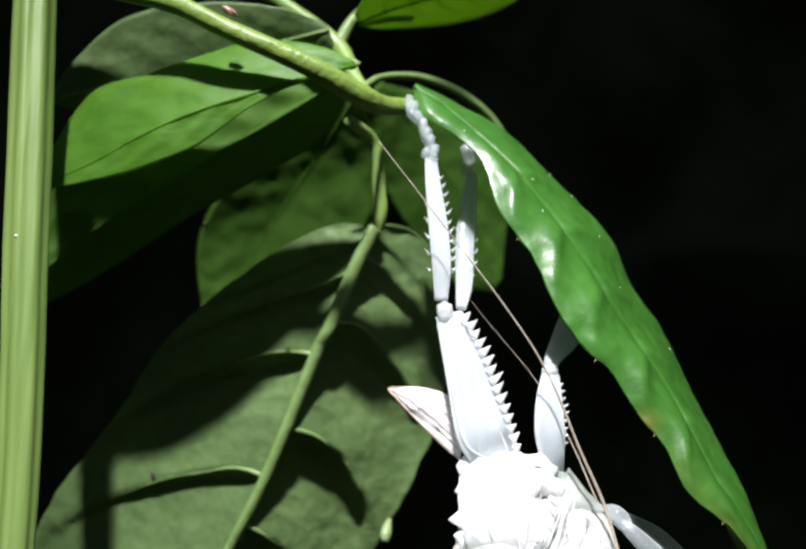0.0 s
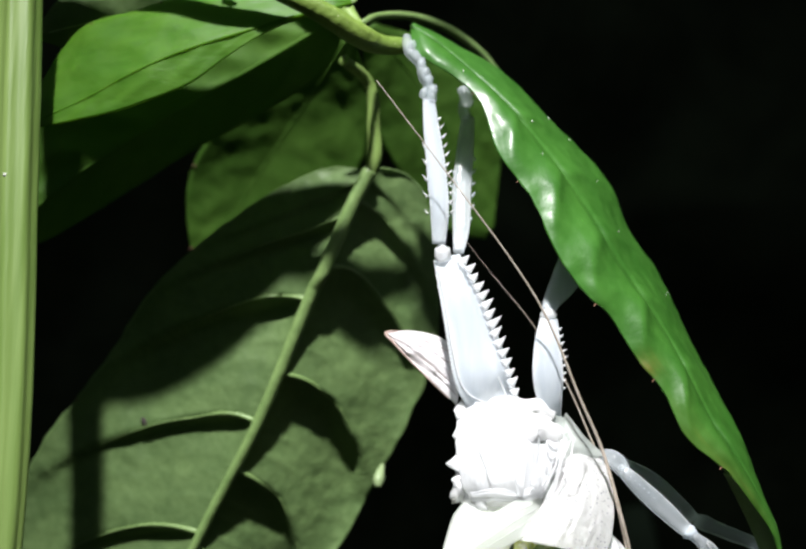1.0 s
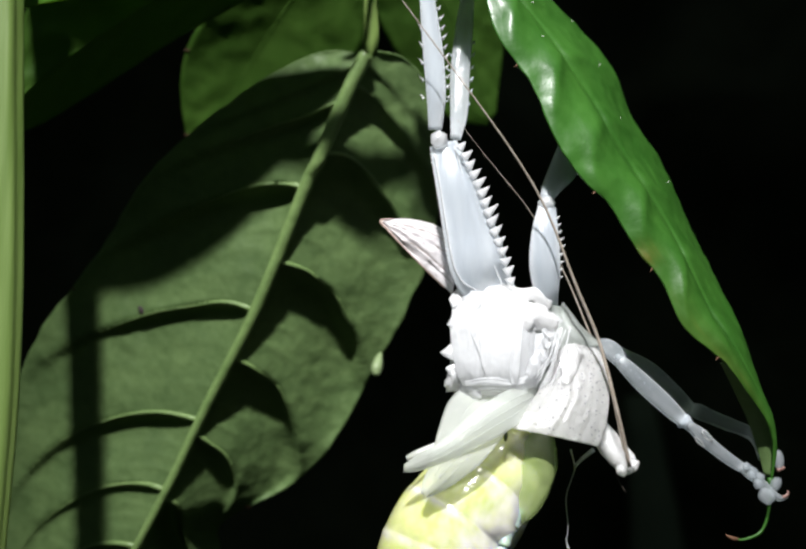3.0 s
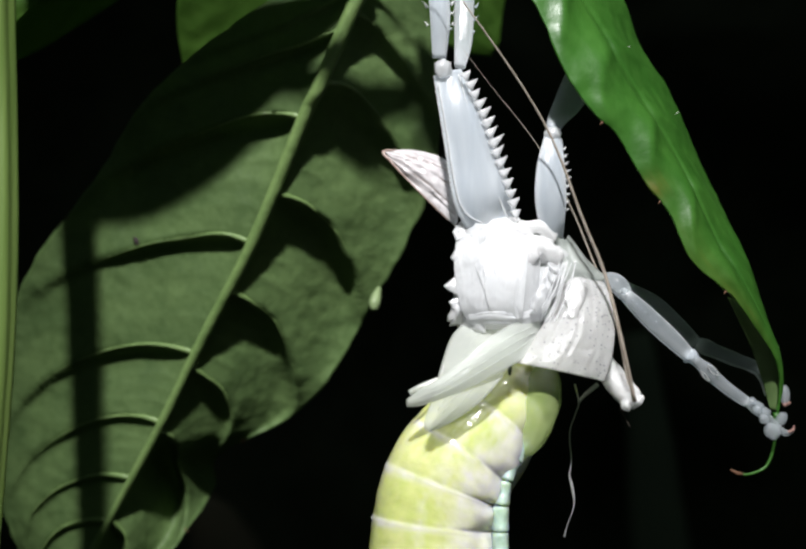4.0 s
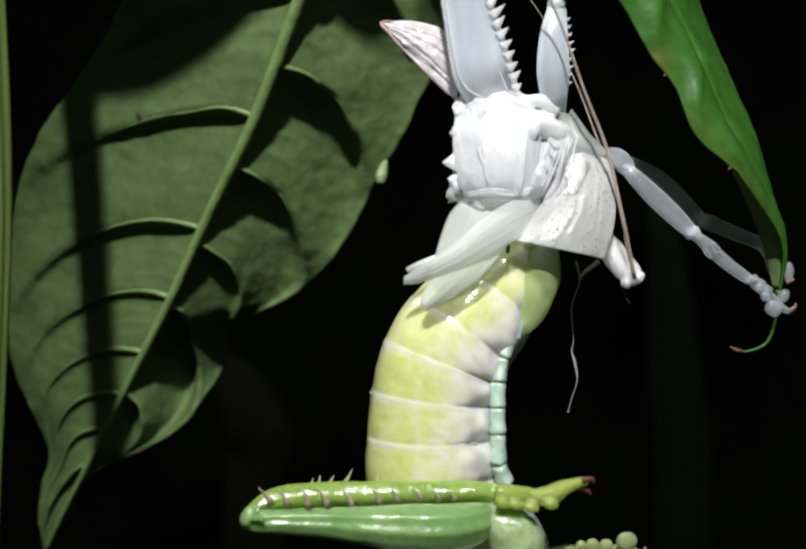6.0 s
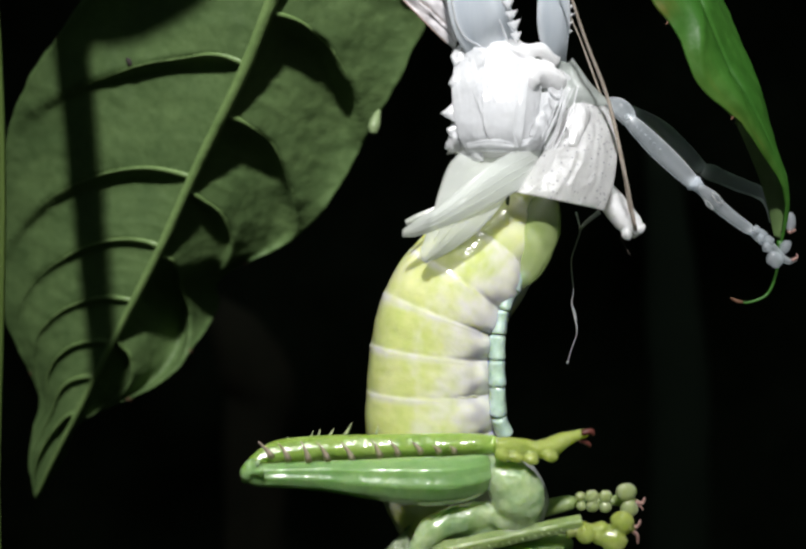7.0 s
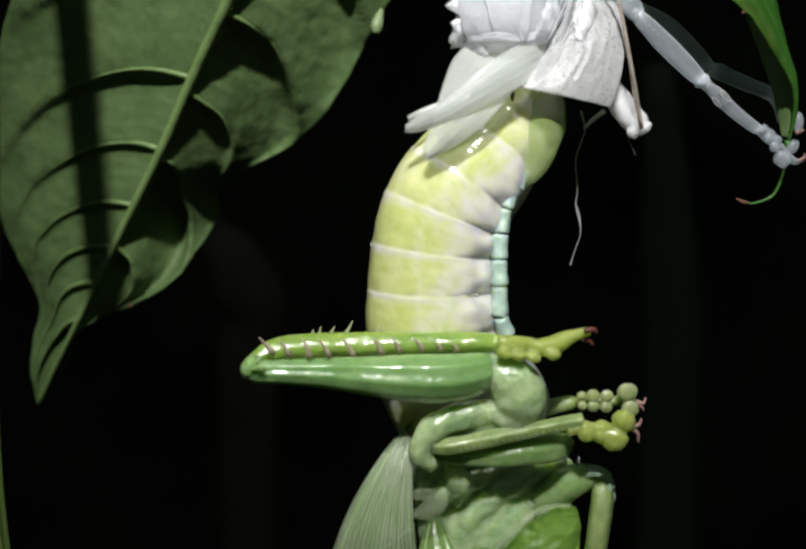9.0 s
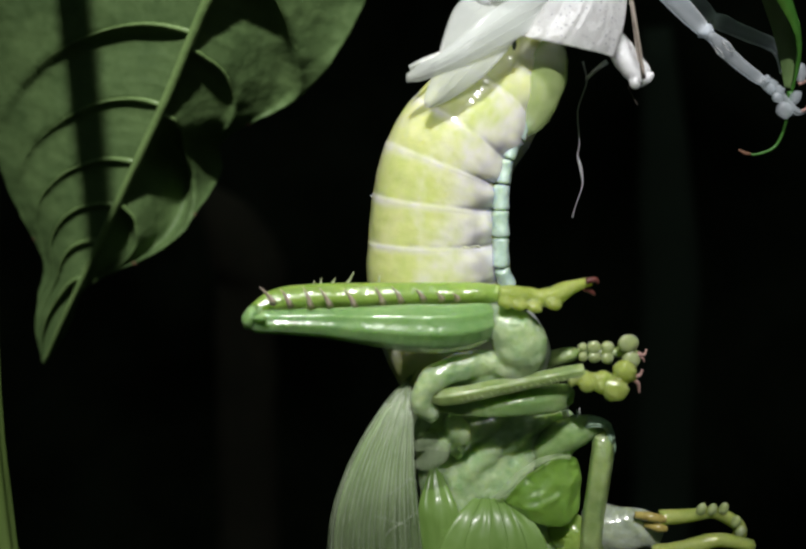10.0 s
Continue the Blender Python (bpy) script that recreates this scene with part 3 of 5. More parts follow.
LEAF_PIVOT = (10.6, 168.0, 61.7)
THREAD_PIVOT = (37.2, 155.0, 3.0)
leaf_big = leaf(shrub, "back_leaf",
    [(10.6, 168.0, 61.7), (8.3, 169.0, 57.3), (3.7, 172.0, 46.4)] + [(1.8, 174.0, 42.7), (-5.7, 180.0, 24.2), (-12.8, 185.0, 10.4), (-19.2, 189.0, -3.0), (-26.1, 193.0, -16.0)] + [(-33.5, 197.0, -30.2), (-37.3, 199.0, -37.4), (-41.3, 202.0, -45.2)],
    [(10.3, 169.0, 62.5), (3.4, 171.0, 63.0), (-6.2, 174.0, 58.6), (-16.0, 178.0, 51.9), (-24.1, 182.0, 44.2)] + [(-28.0, 186.0, 38.4), (-35.1, 190.0, 29.2), (-40.3, 193.0, 22.6), (-44.3, 196.0, 13.3), (-46.6, 199.0, -1.6), (-46.0, 201.0, -15.0), (-40.8, 202.0, -27.5)] + [(-41.7, 202.0, -33.6), (-42.3, 202.0, -38.8), (-41.5, 202.0, -45.2)],
    [(11.5, 169.0, 62.9), (16.7, 172.0, 62.9), (20.4, 174.0, 59.3), (22.6, 177.0, 48.0), (22.3, 181.0, 36.1), (18.2, 185.0, 25.3), (13.2, 189.0, 15.8), (6.5, 193.0, 3.9), (-0.1, 196.0, -2.3), (-10.9, 196.0, -8.2), (-12.2, 196.0, -15.0), (-19.4, 196.0, -24.6), (-33.0, 198.0, -31.7), (-36.3, 200.0, -38.0), (-40.9, 202.0, -45.4)],
    LEAF_BACK, "large hanging leaf seen from its pale underside", LEAF_RIB, (1.15, 0.35), ([0.07, 0.18, 0.343, 0.50, 0.60, 0.68, 0.745, 0.80, 0.86], [0.04, 0.13, 0.275, 0.41, 0.52, 0.61, 0.74, 0.86]), (3.0, 6.0), (0.4, 0.2), 420, 40, 0.5, (0.22, 0.15), 0.35, 0.4, False,
    ((-1, 0.44), (-1, 0.62), (-1, 0.85), (1, 0.62), (1, 0.74), (1, 0.83)), (), (0.9, 2.2), (-0.583, 0.422), (1, 0.61, 2.0, 10.0))
part("curled_tip", tube_mesh([(14.3, 185.8, 18.7, 0.25), (13.9, 185.4, 17.6, 0.67), (13.5, 184.8, 16.1, 0.92), (13.4, 184.4, 15.0, 0.5)], 20, 12, rough=0.1), BUD_PALE, leaf_big)

leaf(shrub, "lit_leaf",
    [(6.3, 148.0, 79.4), (-0.4, 147.0, 76.8), (-7.5, 147.0, 74.1), (-16.1, 148.0, 71.2), (-23.3, 150.0, 68.4), (-30.0, 153.0, 65.5), (-35.2, 155.0, 63.6), (-39.8, 157.0, 62.3)],
    [(6.3, 148.0, 79.1), (0.4, 147.0, 76.7), (-6.1, 147.0, 73.4), (-11.0, 148.0, 70.1), (-15.9, 149.0, 66.4), (-23.8, 151.0, 63.6), (-30.4, 153.0, 62.5), (-39.8, 157.0, 61.9)],
    [(6.3, 148.0, 79.9), (2.5, 148.0, 81.9), (-3.5, 149.0, 83.4), (-10.2, 150.0, 83.3), (-15.4, 151.0, 81.8), (-23.6, 153.0, 79.4), (-32.8, 156.0, 76.7), (-40.2, 158.0, 63.0)],
    LEAF_THIN, "bright green leaf with the light shining through", LEAF_THIN, (0.3, 0.12), 7, (0.3, 0.3), (0.3, 0.3), 60, 12, 0.10, 0.2, 0.3, 0.0, False, ((1, 0.68), (1, 0.5)))
leaf(shrub, "upper_leaf",
    [(2.6, 153.0, 87.8), (-5.1, 155.0, 86.4), (-13.6, 156.0, 84.4), (-22.0, 157.0, 81.9), (-31.1, 158.0, 79.5), (-39.3, 160.0, 78.0)],
    [(3.4, 154.0, 85.8), (-3.5, 158.0, 83.7), (-12.9, 161.0, 80.4), (-22.3, 162.0, 77.9), (-31.5, 162.0, 76.7), (-39.5, 161.0, 78.1)],
    [(1.8, 153.0, 89.1), (-5.2, 152.0, 90.8), (-13.6, 152.0, 91.3), (-24.3, 153.0, 90.2), (-32.7, 156.0, 86.1), (-39.7, 160.0, 78.4)],
    LEAF_BACK, "grey-green leaf behind the branch", LEAF_RIB, (0.3, 0.12), 7, (0.25, 0.25), (0.5, 0.5), 60, 12, 0.10, 0.2, 0.4)
leaf(shrub, "shaded_leaf",
    [(6.9, 163.0, 86.3), (-3.5, 166.0, 80.2), (-14.7, 169.0, 74.0), (-26.7, 172.0, 66.9), (-36.9, 174.0, 59.5), (-45.3, 176.0, 51.5)],
    [(7.0, 164.0, 85.9), (3.2, 170.0, 78.7), (-6.7, 174.0, 73.2), (-18.3, 177.0, 66.8), (-29.6, 179.0, 59.2), (-39.9, 180.0, 52.8), (-46.0, 178.0, 50.0)],
    [(6.5, 163.0, 87.2), (-3.7, 164.0, 87.3), (-15.0, 166.0, 84.2), (-27.7, 168.0, 77.5), (-38.8, 171.0, 70.5), (-45.4, 176.0, 53.2)],
    LEAF_DIM, "dark green leaf in the shade", LEAF_DIM, (0.35, 0.12), 7, (0.8, 0.8), (0.3, 0.3), 60, 12, 0.10, 0.2, 0.5)
leaf(shrub, "shaded_leaf",
    [(7.8, 182.0, 91.2), (1.8, 188.0, 82.8), (-5.3, 193.0, 72.7), (-11.5, 197.0, 62.2), (-14.0, 200.0, 53.4)],
    [(6.9, 182.0, 92.2), (-3.7, 184.0, 84.8), (-13.4, 187.0, 76.8), (-18.2, 191.0, 70.2), (-19.3, 195.0, 63.3), (-17.7, 200.0, 53.4)],
    [(8.7, 182.0, 91.3), (12.5, 190.0, 84.1), (11.5, 196.0, 73.3), (4.3, 200.0, 61.6), (-11.3, 202.0, 52.6)],
    LEAF_DIM, "dark green leaf in the shade", LEAF_DIM, (0.22, 0.08), 7, (0.25, 0.25), (0.3, 0.3), 60, 12, 0.07, 0.2, 0.5, 0.0, False, ((-1, 0.66), (-1, 0.93)))
leaf(shrub, "shaded_leaf",
    [(11.7, 186.0, 95.4), (18.7, 191.0, 90.9), (25.9, 196.0, 83.0), (32.3, 201.0, 73.7), (36.1, 205.0, 63.8)],
    [(10.8, 186.0, 93.3), (12.8, 195.0, 83.1), (19.7, 202.0, 72.7), (27.9, 206.0, 64.9), (35.8, 206.0, 63.1)],
    [(12.7, 186.0, 96.5), (22.5, 190.0, 95.8), (31.6, 194.0, 90.6), (37.6, 199.0, 80.4), (37.1, 205.0, 64.9)],
    LEAF_DIM, "dark green leaf in the shade", LEAF_DIM, (0.22, 0.08), 7, (0.25, 0.25), (0.3, 0.3), 60, 12, 0.07, 0.2, 0.5)
leaf(shrub, "top_leaf",
    [(7.5, 158.0, 92.2), (12.3, 158.0, 94.7), (19.7, 158.0, 97.4), (28.0, 158.0, 100.1), (36.4, 158.0, 102.4)],
    [(7.4, 160.0, 92.9), (12.8, 164.0, 94.9), (20.6, 166.0, 96.9), (29.3, 166.0, 99.5), (38.1, 162.0, 103.1)],
    [(6.5, 156.0, 92.3), (8.7, 152.0, 94.5), (14.8, 150.0, 98.1), (24.3, 150.0, 100.4), (35.6, 154.0, 101.7)],
    LEAF_THIN, "green leaf above the branch", LEAF_THIN, (0.3, 0.12), 7, (0.3, 0.3), (0.3, 0.3), 40, 8, 0.12, 0.2, 0.4)


# ---- the shed skin ----
skin = thing("shed_skin", (16, 150, 80), "white papery shed skin of a katydid gripping a leaf", "insect skin")


def spined(parent, name, mesh, mat, thorns, spine_mat, label="", r=0.25, film=None, flat=1.0):
    rows, sides = film or (0, 0)
    limb = part(name, mesh, mat, parent, label)
    if film:
        paint(limb, "pale", rows, sides, lambda u, a: 0.15 + 0.75 * max(0.0, (abs(math.cos(a + 0.25 * noise.noise(Vector((u * 6, a, 1))))) - 0.72) / 0.28) + 0.3 * max(0.0, u - 0.75) * 4)
        paint(limb, "tint", rows, sides, lambda u, a: 0.55 * max(0.0, noise.noise(Vector((math.cos(a) * 5, math.sin(a) * 2, u * 2.2 + rows)))) * (1 - abs(math.cos(a)) ** 4))
    for base, tip in thorns:
        part("spine", spike_mesh(base, tip, r, flat=flat), spine_mat, limb)
    return limb


def thorns(line, out, count, skip=0.0):
    """count thorns along a line, each reaching out by the vector out."""
    c = curve(line, count + 2)[1:-1, :3]
    grow = lambda i: 0.7 + 0.5 * math.sin(math.pi * (i + 0.5) / count)
    jolt = lambda i: np.array([0.18 * noise.noise(Vector((i * 1.7, count, 0.5))), 0, 0.25 * noise.noise(Vector((i * 2.3, count, 3.5)))])
    return [(tuple(p), tuple(np.array(p) + np.array(out) * grow(i) * (1 + 0.35 * noise.noise(Vector((i * 3.1, count, 7.5)))) + jolt(i))) for i, p in enumerate(c)]


# hind leg that grips the stalk: toes, shin, thigh
leg = part("tarsus", tube_mesh([(14.2, 148.0, 74.7, 0.58), (14.3, 147.0, 72.2, 0.83), (15.9, 147.0, 70.2, 0.71), (16.2, 147.0, 68.5, 0.77), (17.1, 147.0, 66.7, 0.77), (17.4, 147.0, 64.6, 0.83)], 26, 10, rough=0.25), SKIN_CLEAR, skin, "clear crumpled foot")
for q in [(16.6, 146.6, 68.6), (17.6, 146.6, 66.0), (16.0, 146.6, 70.0), (14.7, 146.4, 72.5), (17.0, 146.4, 67.4), (16.3, 146.6, 65.5), (15.2, 147.0, 71.3)]:
    part("toe_pad", blob_mesh(q, (0.6, 0.55, 0.85), (0, 20, 0), 0.3), SKIN_CLEAR, leg)
spined(skin, "shin", tube_mesh([(17.0, 147.0, 64.9, 0.83), (17.3, 147.0, 60.8, 1.09), (17.9, 147.0, 54.8, 1.35), (18.3, 147.0, 48.8, 1.28), (18.3, 148.0, 44.3, 0.90)], 40, 28, 0.5, 3, 0.04), SKIN_FILM,
       thorns([(16.4, 147.0, 60.0), (16.6, 147.0, 55.5), (16.7, 147.0, 51.0), (16.8, 147.0, 45.8)], (-0.6, -0.1, 0.75), 5) + thorns([(18.1, 147.0, 63.2), (19.0, 147.0, 57.8), (19.6, 147.0, 52.5), (19.9, 147.0, 47.0)], (0.6, -0.1, 0.7), 11), SKIN, r=0.26, film=(40, 28))
part("knee", blob_mesh((18.7, 147.0, 42.7), (1.15, 0.8, 1.15), (0, 20, 0), 0.2, 20), SKIN_PLATE, skin)
hind_shell = spined(skin, "thigh", tube_mesh([(19.4, 148.0, 42.4, 1.81), (21.0, 147.0, 36.6, 2.69), (22.6, 147.0, 30.7, 3.34), (23.8, 147.0, 25.9, 3.66), (25.7, 149.0, 23.2, 3.12), (27.1, 151.0, 20.8, 1.98)], 60, 40, 0.3, 4, 0.03), SKIN_FILM,
       thorns([(20.5, 146.0, 42.4), (22.4, 146.0, 38.5), (23.9, 146.0, 34.7), (25.0, 146.0, 31.2), (26.4, 146.0, 27.2), (27.7, 146.0, 22.5)], (1.15, -0.1, 1.1), 15), SKIN_PLATE, r=0.72, film=(60, 40), flat=0.3)
for base, tip in thorns([(17.4, 146.0, 40.9), (18.3, 146.0, 35.6), (19.0, 146.0, 30.8), (19.7, 146.0, 26.1)], (-0.16, -0.05, 0.16), 26):
    part("spine", spike_mesh(base, tip, 0.13), SKIN_PLATE, hind_shell)
for line, r in (([(18.0, 146.9, 40.9), (18.7, 146.4, 36.4), (19.4, 146.2, 31.5), (20.3, 146.2, 26.4), (21.5, 146.4, 24.0), (23.7, 147.0, 22.8)], 0.13), ([(20.7, 146.9, 41.9), (22.1, 146.4, 36.5), (24.1, 146.2, 29.9), (26.7, 146.4, 23.5)], 0.12)):
    part("thigh_rib", tube_mesh([(*p, r) for p in line], 30, 6, rough=0.5), SKIN_PLATE, skin)
# the second leg, behind it
part("tarsus", tube_mesh([(23.6, 158.0, 71.8, 0.83), (24.2, 158.0, 69.7, 1.04), (23.7, 157.6, 68.2, 0.83), (24.2, 157.4, 66.5, 0.89)], 14, 10, rough=0.3), SKIN_CLEAR, skin, "clear crumpled foot")
spined(skin, "shin", tube_mesh([(24.3, 157.4, 66.9, 0.96), (23.7, 157.0, 61.8, 1.24), (22.9, 156.0, 55.0, 1.36), (22.5, 154.6, 49.0, 1.22), (21.7, 152.6, 44.6, 0.73)], 40, 28, 0.5, 3, 0.03), SKIN_CLEAR,
       thorns([(22.3, 156.6, 60.0), (21.3, 155.6, 54.0), (20.8, 154.2, 48.1)], (-0.45, -0.1, 0.5), 4) + thorns([(25.1, 157.0, 61.8), (24.5, 156.0, 55.0), (23.6, 154.2, 48.2)], (0.4, -0.1, 0.5), 6), SKIN_FILM, r=0.2, film=(40, 28))
# the third leg, half hidden by the hanging leaf
part("shin", tube_mesh([(38.0, 152.0, 44.8, 1.73), (36.4, 151.0, 40.8, 1.98), (34.2, 150.0, 37.5, 1.31), (33.1, 149.0, 35.5, 0.85)], 18, 12, 0.6), SKIN_FILM, skin)
part("knee", blob_mesh((33.2, 149.0, 35.0), (1.1, 0.9, 1.1), (0, 20, 0), 0.2, 20), SKIN_PLATE, skin)
spined(skin, "thigh", tube_mesh([(33.3, 149.0, 34.6, 1.17), (32.7, 148.0, 30.7, 1.74), (32.6, 148.0, 26.6, 2.00), (33.0, 149.0, 23.3, 1.63), (33.7, 151.0, 20.9, 1.19)], 40, 32, 0.4, 4, 0.03), SKIN_FILM,
       thorns([(34.2, 148.0, 33.8), (34.6, 148.0, 30.0), (34.6, 148.0, 26.0), (34.4, 148.0, 24.0)], (0.5, -0.1, 0.3), 9), SKIN_PLATE, r=0.24, film=(40, 32), flat=0.5)
# tail end: the brown-tipped egg blade's sheath
part("egg_blade_sheath", sheet_mesh([(11.5, 152.0, 32.9), (15.3, 152.0, 33.2), (19.3, 152.0, 32.2), (22.1, 153.0, 30.1)], [(11.5, 152.0, 32.6), (14.4, 151.0, 29.2), (17.9, 151.0, 25.8), (21.1, 152.0, 23.0)], 50, 60, 1.2, 0.15, 0.08, 5, 0.3, 0.4), SHEATH, skin, "silvery grey blade-shaped sheath with a brown tip")
part("sheath_rim", tube_mesh([(13.2, 151.6, 33.1, 0.05), (11.5, 151.5, 32.7, 0.22), (12.6, 151.0, 31.2, 0.17), (14.4, 150.6, 29.1, 0.13), (17.8, 150.6, 25.7, 0.09), (19.9, 151.0, 23.8, 0.05)], 50, 8), SKIN_BROWN, skin)
for a in ([(13.2, 151.0, 32.4), (17.2, 150.6, 31.4), (20.0, 151.0, 30.2)], [(13.8, 151.0, 31.6), (17.2, 150.4, 30.2), (20.0, 150.8, 28.6)], [(14.4, 150.6, 30.3), (17.1, 150.0, 28.4), (19.9, 150.4, 26.1)]):
    part("sheath_rib", tube_mesh([(*p, 0.035) for p in a], 16, 6), SKIN_BROWN, skin)
# trunk: crumpled shell of the middle body
def crumple(u, a):
    return 1 + 0.03 * math.sin(7 * a + 9 * u) + 0.02 * math.sin(17 * u + 2 * a)

shell = tube_mesh([(28.6, 151.0, 23.6, 2.24), (27.1, 149.6, 21.5, 4.57), (26.2, 149.0, 18.3, 5.07), (25.7, 148.6, 14.5, 4.93), (25.7, 149.0, 11.4, 4.55), (26.6, 150.5, 10.3, 3.94)], 60, 64, 0.62, rough=0.03, warp=crumple)
for line in ([(22.6, 148.2, 21.8, 0.6), (25.0, 147.4, 22.6, 0.8), (26.5, 147.0, 22.9, 0.7), (28.6, 147.0, 22.4, 0.9), (31.0, 147.6, 22.6, 0.8), (33.4, 149.0, 21.4, 0.7)],):
    tube_mesh(line, 50, 14, 0.7, rough=0.7, bm=shell)
for q, r in zip([(31.5, 147.6, 19.7), (30.2, 146.8, 20.2), (29.4, 146.4, 18.7), (32.8, 148.4, 19.0)], ((1.8, 1.2, 1.6), (1.6, 1.0, 1.3), (1.2, 0.8, 1.4), (1.6, 1.2, 1.5))):
    blob_mesh(q, r, (15, 20, 0), 0.3, 18, shell)
part("trunk_shell", shell, SKIN, skin, "white crumpled body shell", blend=(0.15, 12), crease=(0.10, 1.6, False))
# folded plates of the shell, one over the other
for lo, hi, b, rip, ro in (([(20.5, 148.0, 21.5), (20.0, 147.0, 17.3), (20.6, 146.6, 12.8), (21.7, 147.0, 10.6)], [(23.7, 146.4, 21.7), (24.4, 144.8, 17.1), (24.0, 144.6, 12.7), (24.0, 145.4, 10.6)], 0.3, 1.0, 0.35),
                           ([(23.9, 146.2, 21.0), (23.4, 144.6, 16.5), (23.5, 144.3, 13.3), (24.6, 144.8, 10.9)], [(29.4, 146.4, 21.2), (28.6, 144.2, 15.9), (28.2, 144.0, 12.7), (28.0, 144.6, 10.7)], 0.35, 1.0, 0.25),
                           ([(27.4, 146.0, 20.9), (27.1, 144.1, 15.8), (26.9, 144.0, 12.7), (27.2, 144.2, 10.7)], [(31.3, 147.6, 20.8), (30.7, 147.0, 15.9), (30.4, 146.8, 12.9), (29.9, 146.6, 10.7)], 0.3, 1.0, 0.25),
                           ([(22.2, 146.3, 18.7), (22.6, 145.2, 16.5), (23.5, 144.4, 13.9)], [(24.7, 145.3, 19.7), (24.8, 144.5, 17.1), (25.2, 144.2, 12.6)], 0.5, 0.5, 0.45),
                           ([(33.6, 148.5, 20.5), (32.3, 147.6, 18.9), (31.5, 147.0, 16.9), (30.6, 146.5, 14.9)], [(36.3, 150.0, 18.9), (35.0, 149.0, 16.8), (33.7, 148.0, 15.0), (32.5, 147.5, 13.4)], 0.4, 1.0, 0.5),
                           ([(30.2, 147.0, 17.5), (29.8, 146.6, 14.9), (29.6, 146.6, 11.6)], [(34.4, 149.0, 17.8), (33.0, 148.0, 14.4), (30.7, 147.0, 9.8)], 0.2, 2.0, 0.5),
                           ([(21.7, 146.5, 11.4), (24.5, 144.6, 11.7), (27.7, 144.8, 11.6), (30.8, 146.5, 12.3)], [(21.8, 147.0, 10.3), (24.6, 145.2, 10.2), (27.8, 145.2, 10.1), (31.3, 147.0, 10.9)], 0.5, 1.0, 0.5)):
    part("shell_plate", sheet_mesh(lo, hi, 60, 50, b * 0.6, 0.06, 0.04, rip * 2, ro * 0.25, 0.3), SKIN_PLATE, skin)
part("torn_membrane", sheet_mesh([(30.2, 148.0, 22.1), (29.7, 147.6, 16.9), (29.4, 147.4, 13.6), (29.6, 147.6, 9.8)], [(35.9, 150.5, 21.3), (35.7, 150.0, 17.3), (34.7, 149.4, 13.9), (31.8, 148.6, 9.2)], 40, 30, 0.3, 0.12, 0.12, 4, 0.2, 0.5), SKIN_GAP, skin, "grey-green lining in the split")
# white blob modelled where the wet shield has only a blown highlight
glare = tube_mesh([(34.5, 148.4, 15.5, 0.9), (35.2, 147.5, 14.9, 1.6), (35.3, 146.7, 13.5, 1.4), (35.0, 146.1, 12.2, 0.8), (34.8, 145.7, 11.2, 0.8), (35.1, 145.5, 10.5, 0.4)], 30, 18, 0.3, rough=0.5)
tube_mesh([(35.4, 145.4, 10.2, 0.22), (35.7, 145.1, 9.3, 0.36), (35.6, 144.8, 8.3, 0.2)], 10, 10, 0.6, bm=glare)
part("highlight_blob", glare, SKIN, skin, "white blob that stands for a blown highlight", blend=(0.12, 4))
# wet scraps that hang in the split
for lo, hi in (([(29.1, 144.6, 12.1), (29.6, 144.0, 13.8), (30.6, 144.4, 15.1)], [(29.7, 144.4, 11.7), (30.5, 144.0, 12.7), (31.2, 144.6, 14.3)]), ([(31.5, 146.0, 17.9), (32.1, 145.6, 17.3), (33.4, 146.6, 17.5)], [(31.8, 146.0, 16.9), (32.5, 145.6, 16.3), (33.6, 146.6, 16.7)])):
    part("torn_scrap", sheet_mesh(lo, hi, 16, 10, 0.4, 0.15, 0.1, 1.0, 0.3), SKIN_PLATE, skin)
edge = part("side_plate", sheet_mesh([(20.9, 149.0, 23.1), (20.6, 149.0, 19.4), (20.2, 149.0, 15.4), (20.3, 149.0, 12.2), (20.9, 149.0, 9.2)], [(24.0, 146.0, 22.7), (23.6, 146.0, 17.8), (23.5, 146.0, 13.9), (23.5, 146.0, 11.3), (23.8, 146.0, 9.1)], 24, 10, 1.0, 0.2, 0.3, 2, 0.3, 3), SKIN_PLATE, skin)
for lo, hi in (([(21.8, 149.0, 24.2), (20.5, 148.4, 22.7), (20.0, 148.0, 21.9)], [(21.5, 147.4, 21.2), (20.5, 147.6, 20.7), (20.2, 148.0, 21.2)]), ([(21.6, 148.0, 21.3), (20.4, 147.6, 19.9), (19.6, 147.4, 18.5)], [(21.4, 147.0, 17.4), (20.4, 147.0, 17.4), (19.9, 147.4, 18.2)]),
               ([(21.6, 148.0, 18.0), (20.0, 147.4, 16.1), (18.7, 147.0, 15.0)], [(21.4, 147.0, 13.2), (20.1, 146.8, 14.0), (19.0, 147.0, 14.6)]), ([(21.6, 148.0, 14.9), (20.4, 147.6, 13.7), (19.4, 147.4, 13.0)], [(21.4, 147.4, 11.5), (20.4, 147.2, 11.9), (19.8, 147.4, 12.4)])):
    part("side_scale", sheet_mesh(lo, hi, 14, 10, 0.3, 0.12, 0.05, 1.0, 0.15), SKIN_PLATE, edge)
part("crumpled_lump", blob_mesh((20.5, 148.0, 11.6), (0.9, 0.9, 1.4), (0, 10, 0), 0.9, 16), SKIN_PLATE, skin)
